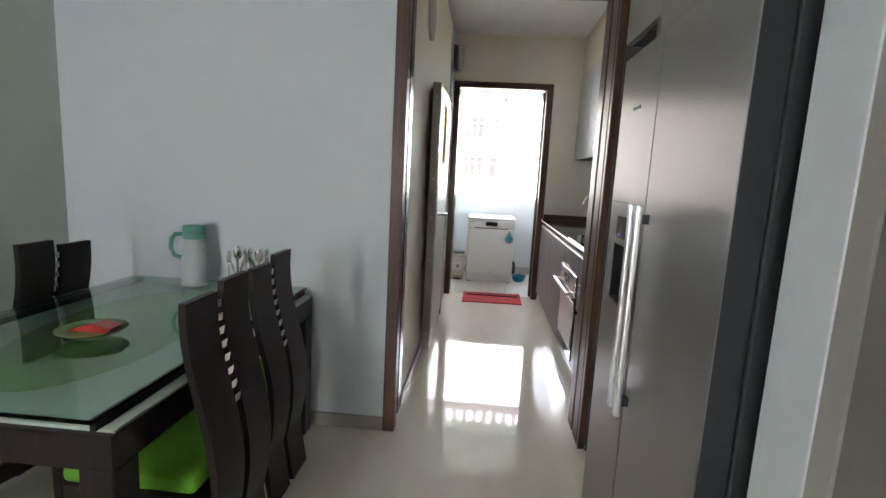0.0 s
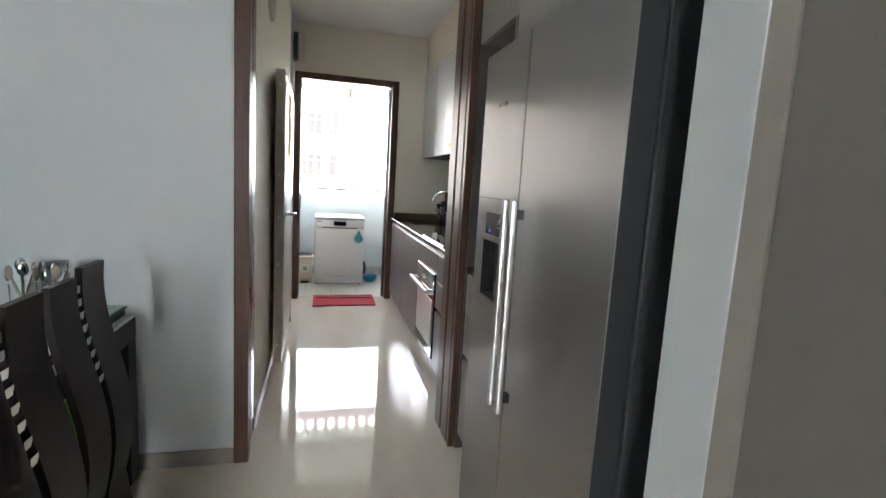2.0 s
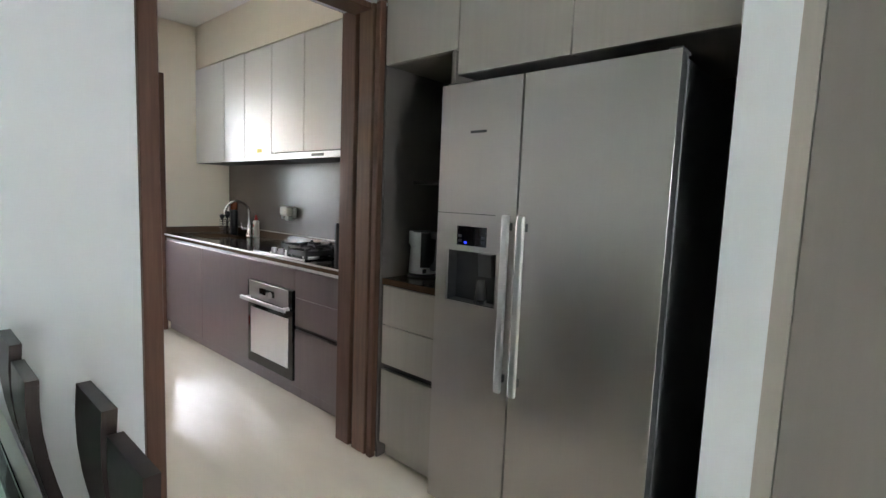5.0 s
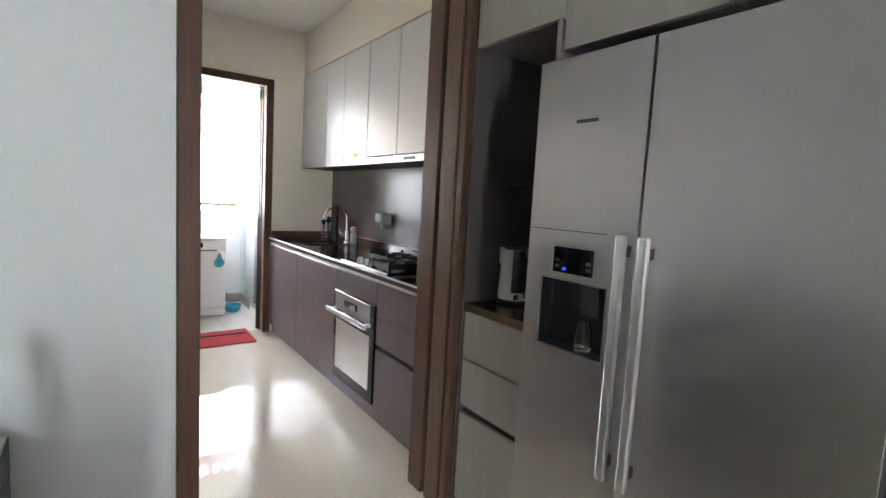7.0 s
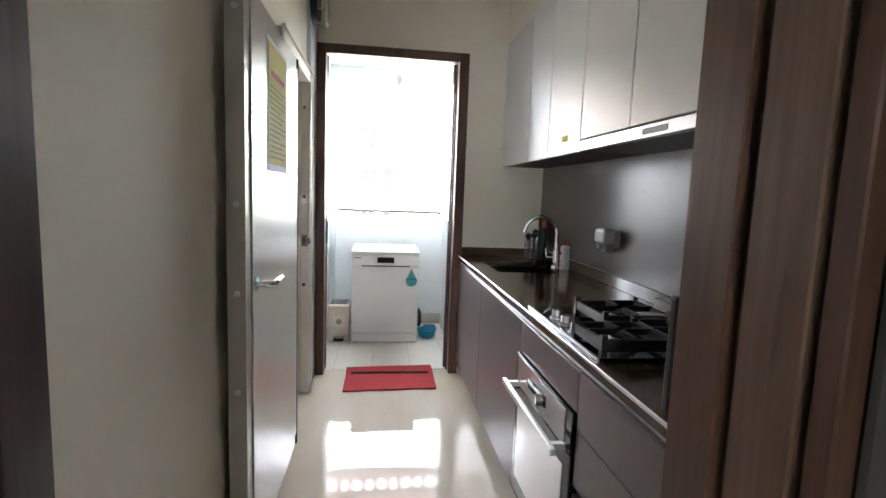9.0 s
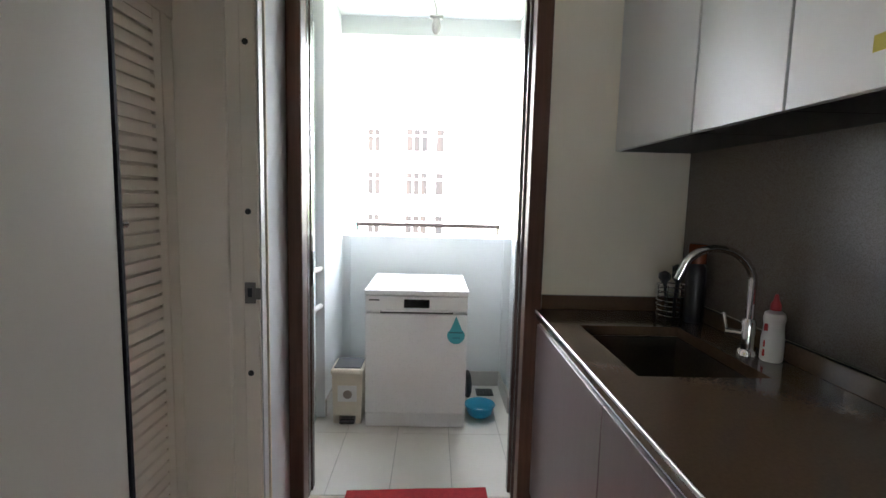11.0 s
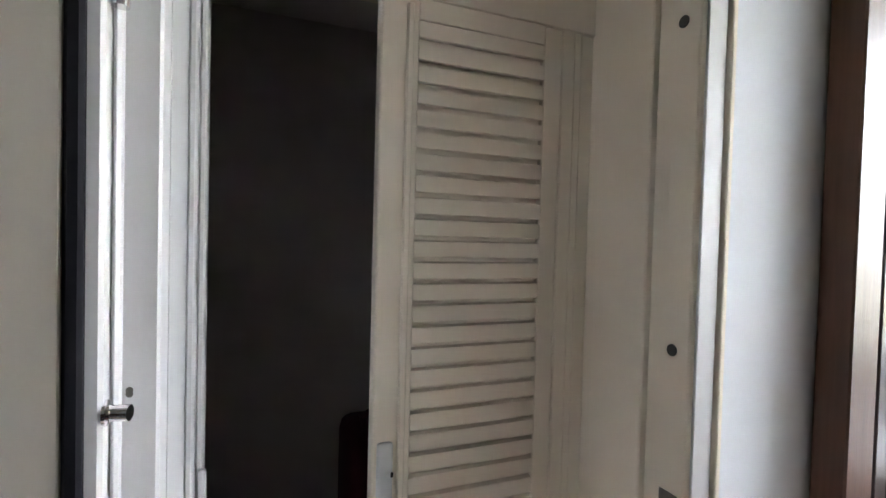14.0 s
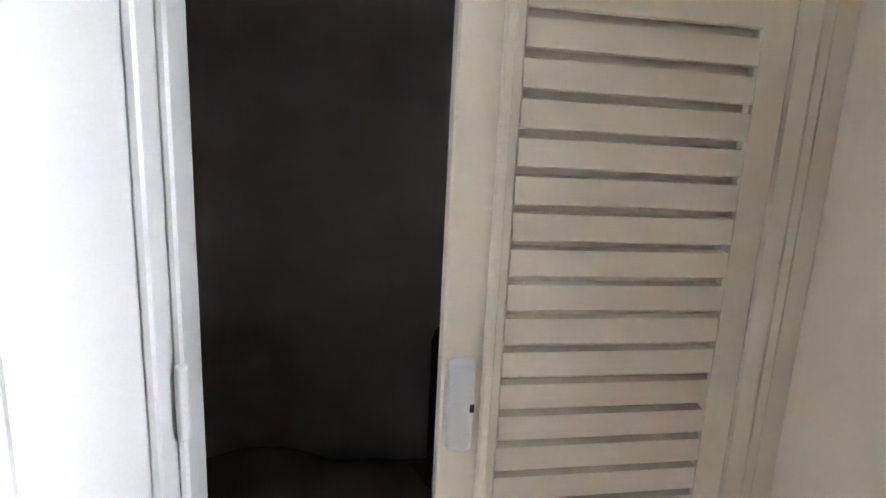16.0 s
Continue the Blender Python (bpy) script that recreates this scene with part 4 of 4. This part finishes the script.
for i in range(43):
    z = 1.915 - i * P
    if slat_me is None:
        b = bmesh.new()
        prism(b, [(-0.281, z), (-0.2665, z - 0.003), (-0.2645, z - P + 0.0085), (-0.2665, z - P + 0.0068), (-0.281, z - P + 0.0095)], "y", 4.786, 5.058)
        ob = part("slat", b, SHUT, leaf)
        slat_me = ob.data
    else:
        ob = new("slat", slat_me)
        ob.parent = leaf
        ob.location = (0, 0, -i * P)
fp = part("finger_pull", bx(bmesh.new(), -0.268, -0.254, 4.722, 4.753, 1.02, 1.135, bev=0.007, seg=3), SHUTW, leaf, "white moulded finger pull with a lock", smooth=True)
part("lock", rod(bmesh.new(), (-0.254, 4.745, 1.076), (-0.2525, 4.745, 1.076), 0.006, n=14), ALU, leaf, "small metal lock")
part("keyhole", box(-0.2535, -0.2515, 4.747, 4.752, 1.072, 1.081), BLACK, leaf)

# steel store door swung back against the wall
sd = thing("steel_door", (0.03, 3.9, 0.08), "grey steel store door, swung fully open against the wall", "door")
part("leaf", box(0.002, 0.052, 3.44, 4.340, 0.085, 1.985, bev=0.003), SDOOR, sd)
part("edge_plate", box(0.0, 0.054, 3.432, 3.440, 0.085, 1.985), SEDGE, sd)
for z in (0.2, 0.75, 1.06, 1.33, 1.89):
    part("bolt_end", rod(bmesh.new(), (0.028, 3.432, z), (0.028, 3.428, z), 0.009, n=12), SHUTW, sd)
part("face_plate", box(0.052, 0.058, 3.50, 4.3395, 0.15, 1.93, bev=0.002), SDOOR, sd)
part("gasket", box(0.0465, 0.060, 4.3405, 4.357, 0.09, 1.98, bev=0.004), RUBBER, sd, "black rubber edge gasket")
part("hinge_stile", box(0.001, 0.0455, 4.3405, 4.370, 0.085, 1.99, bev=0.004), SHUTW, sd)
part("hinge_strip", box(0.001, 0.022, 4.371, 4.378, 0.085, 1.99, bev=0.003), SHUTW, sd)
rose = part("lever_rose", rod(bmesh.new(), (0.058, 3.52, 1.075), (0.066, 3.52, 1.075), 0.024), CHROME, sd, smooth=True)
part("lever_handle", tube(bmesh.new(), [(0.06, 3.52, 1.075), (0.105, 3.52, 1.075), (0.118, 3.53, 1.075), (0.12, 3.56, 1.076), (0.118, 3.64, 1.074)], 0.010, 12), CHROME, sd, "chrome lever handle", smooth=True)
for z in (0.38, 1.80):
    hg = part("hinge", box(0.010, 0.042, 4.3705, 4.3735, z, z + 0.09, bev=0.001), CHROME, sd, "bright metal hinge leaf")
    part("hinge_pin", rod(bmesh.new(), (0.03, 4.379, z - 0.07), (0.03, 4.379, z), 0.008), CHROME, sd, smooth=True)
for z in (1.333, 1.90):
    part("dog_bolt", rod(rod(bmesh.new(), (0.034, 4.369, z), (0.034, 4.372, z), 0.013), (0.034, 4.37, z), (0.04, 4.392, z), 0.008), CHROME, sd, "short metal dog bolt", smooth=True)
nt = thing("notice_sheet", (0.06, 3.78, 1.5), "yellow notice sheet with grey print on the steel door", "notice")
part("sleeve", box(0.0585, 0.0595, 3.705, 4.06, 1.44, 1.90), PAPER, nt)
part("sheet", box(0.0595, 0.0605, 3.72, 4.043, 1.465, 1.885), YELLOW, nt)
part("heading", box(0.0605, 0.0612, 3.765, 4.0, 1.775, 1.795), REDP, nt)
for i in range(14):
    w = (0.26, 0.28, 0.22, 0.27, 0.18)[i % 5]
    part("print_line", box(0.0605, 0.0612, 3.74, 3.74 + w, 1.49 + i * 0.019, 1.494 + i * 0.019), PRINT, nt)
for y, z, r in ((3.35, 2.40, 0.165),):
    v = thing("vent_cover", (-0.02, y, z - r), "round beige steel ventilation cover on the wall", "vent cover")
    part("plate", rod(bmesh.new(), (-0.03, y, z), (-0.012, y, z), r, r * 0.97, 40), SEDGE, v, smooth=True)
    part("flange", rod(bmesh.new(), (-0.012, y, z), (-0.006, y, z), r * 0.7, r * 0.66, 32), SEDGE, v, smooth=True)
vf = thing("ventilation_fan", (0.04, 5.33, 2.43), "small dark wall fan with a cream guard", "fan")
part("housing", rod(bmesh.new(), (-0.006, 5.32, 2.58), (0.035, 5.32, 2.58), 0.14, 0.13, 32), BLACK, vf, smooth=True)
for z in (2.45, 2.535, 2.62, 2.705):
    part("guard_bar", rod(bmesh.new(), (0.03, 5.30, z), (0.085, 5.30, z), 0.006), CPLAST, vf)
part("guard_ring", tube(bmesh.new(), [(0.085, 5.32 + 0.135 * math.cos(k * 0.3307), 2.58 + 0.135 * math.sin(k * 0.3307)) for k in range(20)], 0.006, 8), CPLAST, vf, smooth=True)

# things in the dark store room
bag = thing("storage_bag", (-1.38, 5.08, 0.004), "dark maroon bag standing in the store room", "bag")
part("body", box(-1.55, -1.2, 4.88, 5.3, 0.005, 0.74, bev=0.06, seg=3), MAROON, bag, smooth=True)
part("strap", tube(bmesh.new(), [(-1.3, 4.95, 0.72), (-1.28, 4.93, 0.80), (-1.28, 5.05, 0.86), (-1.28, 5.17, 0.80), (-1.3, 5.15, 0.72)], 0.014, 8), MAROON, bag, smooth=True)
bm = bmesh.new()
bmesh.ops.create_icosphere(bm, subdivisions=4, radius=0.5)
for v in bm.verts:
    w = 1 + 0.25 * noise.noise(v.co * 3)
    v.co = (-1.3 + v.co.x * 0.5 * w, 4.35 + v.co.y * 1.0 * w, max(0.004, 0.08 + v.co.z * 0.5 * w))
solid("blanket", bm, ROOMFL, "crumpled dark blanket on the store floor", "blanket", smooth=True)

# ---- dining set ----
dt = thing("dining_table", (-0.95, 1.65, 0), "dark wood dining table with a green-tinted glass top", "table")
part("glass_top", box(-1.42, -0.484, 0.97, 2.362, 0.744, 0.756, bev=0.002), TGLASS, dt).visible_shadow = False
part("panel", box(-1.38, -0.452, 1.0, 2.33, 0.712, 0.720), TWHITE, dt, "pale painted panel under the glass")
ell = [(-0.95 + 0.27 * math.cos(a) - 0.08 * math.sin(a), 1.66 + 0.55 * math.sin(a)) for a in [k * math.pi / 20 for k in range(40)]]
part("painted_ellipse", prism(bmesh.new(), ell, "z", 0.7205, 0.7225), TGREEN, dt, "lime green leaf-shaped inlay")
bm = bmesh.new()
bx(bm, -1.40, -0.45, 0.985, 1.03, 0.62, 0.711)
bx(bm, -1.40, -0.45, 2.30, 2.345, 0.62, 0.711)
bx(bm, -0.495, -0.45, 1.03, 2.30, 0.62, 0.711)
bx(bm, -1.40, -1.355, 1.03, 2.30, 0.62, 0.711)
part("apron", bm, ESP, dt)
part("runner", box(-0.502, -0.488, 0.985, 2.345, 0.7205, 0.743), ESP, dt)
part("runner", box(-1.40, -1.355, 0.985, 2.345, 0.712, 0.742), ESP, dt)
for x in (-1.40, -0.54):
    for y in (0.985, 2.255):
        part("leg", box(x, x + 0.09, y, y + 0.09, 0, 0.62, bev=0.004), ESP, dt)


def chair(cx, cy, label):
    """A chair whose back faces +x, its seat towards -x."""
    c = thing("dining_chair", (cx - 0.2, cy, 0), label, "chair", "chairs round the table")
    def curve(z):
        s = (z - 0.2) / 0.79
        return cx + 0.035 * math.sin(s * 5.2) - 0.02 * s
    for y0, y1, zt in ((cy - 0.178, cy - 0.017, 0.975), (cy + 0.017, cy + 0.178, 1.0)):
        zs = [0.0] + [0.2 + (zt - 0.2) * k / 14 for k in range(15)]
        fr_ = [(curve(max(z, 0.2)) + (0.03 if z == 0 else 0), z) for z in zs]
        outline = fr_ + [(x - 0.022, z) for x, z in reversed(fr_)]
        part("back_slat", prism(bmesh.new(), outline, "y", y0, y1), ESP, c, smooth=True)
    for k in range(8):
        z = 0.62 + k * 0.043
        part("inlay", box(curve(z) - 0.016, curve(z) - 0.003, cy - 0.0165, cy + 0.0165, z, z + 0.024), CHROME, c, "small bright metal inlay")
    part("seat_frame", box(cx - 0.43, cx - 0.02, cy - 0.2, cy + 0.2, 0.36, 0.42, bev=0.004), ESP, c)
    part("seat", box(cx - 0.43, cx - 0.025, cy - 0.205, cy + 0.205, 0.422, 0.475, bev=0.02, seg=3), GREENF, c, "lime green padded seat", smooth=True)
    for y in (cy - 0.195, cy + 0.155):
        part("leg", box(cx - 0.42, cx - 0.38, y, y + 0.04, 0, 0.36, bev=0.003), ESP, c)
    return c


c1 = chair(-0.35, 1.39, "espresso wooden dining chair with curved back slats, green seat")
copy_thing(c1, Matrix.Translation((-0.60, 1.885, 0)))
for x, y, turn in ((-1.24, 1.30, 0.94), (-1.30, 1.92, 1.0)):
    copy_thing(c1, Matrix.Translation((x, y, 0)) @ Matrix.Rotation(math.pi * turn, 4, "Z"))

jug = thing("water_jug", (-1.02, 2.26, 0.756), "frosted plastic water jug with a mint green lid", "jug")
part("body", lathe(bmesh.new(), -1.02, 2.26, [(0.056, 0.757), (0.061, 0.764), (0.061, 0.79), (0.059, 0.87), (0.055, 0.94), (0.047, 0.975), (0.046, 0.995)]), JUGW, jug, smooth=True)
part("foot_ring", lathe(bmesh.new(), -1.02, 2.26, [(0.0605, 0.7575), (0.0625, 0.762), (0.0625, 0.772), (0.0605, 0.776)]), JUGW, jug, smooth=True)
part("collar", lathe(bmesh.new(), -1.02, 2.26, [(0.047, 0.988), (0.051, 0.992), (0.052, 1.015), (0.048, 1.019)]), MINT, jug, smooth=True)
part("lid", lathe(bmesh.new(), -1.02, 2.26, [(0.046, 1.019), (0.052, 1.026), (0.052, 1.045), (0.046, 1.052), (0.012, 1.055)]), MINT, jug, smooth=True)
part("handle", tube(bmesh.new(), [(-1.065, 2.245, 1.01), (-1.10, 2.235, 1.008), (-1.118, 2.23, 0.985), (-1.122, 2.228, 0.94), (-1.108, 2.232, 0.905), (-1.075, 2.243, 0.892)], 0.010, 10), MINT, jug, smooth=True)
for k, (dx, dy) in enumerate(((0.0, 0.0), (0.10, 0.02))):
    cu = thing("cutlery_holder", (-0.80 + dx, 2.26 + dy, 0.756), "clear glass holder full of metal cutlery", "cutlery holder", "cutlery holders")
    part("cup", lathe(bmesh.new(), -0.80 + dx, 2.26 + dy, [(0.036, 0.757), (0.04, 0.765), (0.043, 0.87), (0.040, 0.87), (0.037, 0.768), (0.0004, 0.764)]), CLEAR, cu, smooth=True)
    for j in range(6):
        a = j * 1.05 + k
        tip = (-0.80 + dx + 0.045 * math.cos(a), 2.26 + dy + 0.045 * math.sin(a), 0.905 + 0.014 * (j % 3))
        b = rod(bmesh.new(), (-0.80 + dx + 0.012 * math.cos(a + 3), 2.26 + dy + 0.012 * math.sin(a + 3), 0.77), tip, 0.0035, n=8)
        bmesh.ops.create_uvsphere(b, u_segments=10, v_segments=6, radius=0.019, matrix=Matrix.Translation(tip) @ Matrix.Rotation(a, 4, "Z") @ Matrix.Diagonal((0.4, 1, 1.5, 1)))
        part("spoon", b, CHROME if j % 4 else SKIRT, cu, smooth=True)
dish = thing("fruit_dish", (-0.9, 1.47, 0.757), "melon-slice shaped red and green dish", "dish")
part("rind", lathe(bmesh.new(), -0.9, 1.47, [(0.03, 0.757), (0.06, 0.765), (0.10, 0.785), (0.105, 0.79), (0.09, 0.784)]), RIND, dish, smooth=True)
part("flesh", prism(bmesh.new(), [(-0.97, 0.783), (-0.83, 0.783), (-0.81, 0.802), (-0.88, 0.812)], "y", 1.44, 1.50), MELON, dish)

# ---- outdoors ----
structure("ground", box(-400, 400, 7.6, 700, -12.3, -12.0), GRASS, "distant ground far below the yard opening", "ground")
b = thing("apartment_building", (-2.5, 34.0, -12.0), "cream rendered apartment block with dark curtained windows", "building")
part("wall", box(-11.0, 4.4, 34.0, 44, -12, 6.3), FACADE, b)
part("roof", prism(bmesh.new(), [(33.4, 6.3), (44.6, 6.3), (39, 8.6)], "x", -11.5, 4.9), FROOF, b)
bay = part("bay", prism(bmesh.new(), [(-1.55, 34.0), (-1.2, 33.5), (1.3, 33.5), (1.65, 34.0)], "z", -12, 7.1), FACADE, b)
part("bay_cornice", prism(bmesh.new(), [(-1.75, 34.0), (-1.35, 33.3), (1.45, 33.3), (1.85, 34.0)], "z", 7.1, 7.4), FTRIM, b)
for s in range(6):
    z = -9.85 + s * 2.6
    part("string_course", box(-11.05, 4.45, 33.88, 33.998, z + 2.36, z + 2.5), FTRIM, b)
    for wx, ww, wy in ((-9.6, 0.8, 34.0), (-6.2, 1.5, 34.0), (-3.1, 0.8, 34.0), (-0.45, 1.35, 33.5), (0.95, 0.55, 33.5)):
        lo, hi = z + 0.85, z + 2.2
        frame_bm = bmesh.new()
        bx(frame_bm, wx - ww / 2 - 0.07, wx + ww / 2 + 0.07, wy - 0.06, wy - 0.002, lo - 0.08, lo)
        bx(frame_bm, wx - ww / 2 - 0.07, wx + ww / 2 + 0.07, wy - 0.06, wy - 0.002, hi, hi + 0.08)
        bx(frame_bm, wx - ww / 2 - 0.07, wx - ww / 2, wy - 0.06, wy - 0.002, lo, hi)
        bx(frame_bm, wx + ww / 2, wx + ww / 2 + 0.07, wy - 0.06, wy - 0.002, lo, hi)
        win = part("window", frame_bm, FTRIM, b)
        m = 3 if ww > 1 else 2 if ww > 0.6 else 1
        for j in range(m):
            x0 = wx - ww / 2 + j * ww / m
            part("pane", box(x0 + 0.05, x0 + ww / m - 0.05, wy - 0.035, wy - 0.003, lo + 0.02, lo + 0.9), WPANE, win)
            part("pane", box(x0 + 0.05, x0 + ww / m - 0.05, wy - 0.035, wy - 0.003, lo + 1.0, hi - 0.03), WPANE, win)
        part("sill", box(wx - ww / 2 - 0.15, wx + ww / 2 + 0.15, wy - 0.2, wy - 0.062, lo - 0.2, lo - 0.1), FTRIM, win)
part("awning", prism(bmesh.new(), [(33.99, -0.2), (33.99, -0.5), (33.2, -0.75), (33.2, -0.65)], "x", -5.1, -4.0), AWN, b, "small green awning")

shade = thing("sun_trellis", (0.5, 10.5, -12), "dark metal trellis beam on two tall posts outside", "trellis")
for x in (-3.4, 4.2):
    part("post", box(x, x + 0.25, 10.4, 10.65, -12, 4.7), RAIL, shade)
part("lower_beam", box(-3.15, 4.2, 10.45, 10.6, 3.76, 3.93), RAIL, shade)
part("upper_beam", box(-3.15, 4.2, 10.45, 10.6, 4.2, 4.6), RAIL, shade)
for i in range(33):
    x = -3.15 + i * 0.225
    part("bar", box(x, x + 0.105, 10.46, 10.59, 3.93, 4.2), RAIL, shade)

tree = thing("tree", (6.5, 30.0, -12), "broadleaf tree with an uneven green crown", "tree")
trunk = part("trunk", rod(rod(rod(bmesh.new(), (6.5, 30, -12), (6.4, 30, -4), 0.35, 0.22), (6.4, 30, -4.3), (5.6, 29.7, 1.5), 0.18, 0.06), (6.4, 30, -4.3), (7.4, 30.3, 2.0), 0.18, 0.06), BARK, tree, smooth=True)
rng = random.Random(4)
verts, faces = [], []
for k in range(1500):
    d = Vector((rng.gauss(0, 1), rng.gauss(0, 1), rng.gauss(0, 1))).normalized()
    r = rng.uniform(0.45, 1.0) * (1 + 0.35 * noise.noise(d * 2.5))
    c = Vector((6.9 + d.x * 2.4 * r, 30 + d.y * 2.4 * r, 0.4 + d.z * 3.2 * r))
    u = Vector((rng.gauss(0, 1), rng.gauss(0, 1), rng.gauss(0, 1))).normalized()
    w = u.orthogonal().normalized()
    s = rng.uniform(0.12, 0.3)
    i = len(verts)
    verts += [c - u * s, c + w * s * 0.5, c + u * s, c - w * s * 0.5]
    faces.append((i, i + 1, i + 2, i + 3))
me = bpy.data.meshes.new("crown")
me.from_pydata([tuple(v) for v in verts], [], faces)
me.materials.append(LEAF)
crown = new("crown", me)
crown.parent = tree
crown.matrix_parent_inverse = Matrix.Translation(-tree.location)
tagged(crown, "dense green leaves", kind="stuff")

# yard floor tiles
yf = structure("floor_yard", box(-0.3, 1.66, 5.62, 7.42, -0.12, -0.004), GROUT, "grey ceramic tiled yard floor", "floor")
tile_me = None
for i in range(7):
    for j in range(3):
        x0, y0 = -0.475 + i * 0.3, 5.625 + j * 0.6
        if tile_me is None:
            tile_me = finish(bx(bmesh.new(), 0.0015, 0.2985, 0.0015, 0.5985, -0.006, 0.0, bev=0.001), "tile", TILE, False)
        t = new("tile", tile_me)
        t.parent = yf
        t.location = (x0, y0, 0)
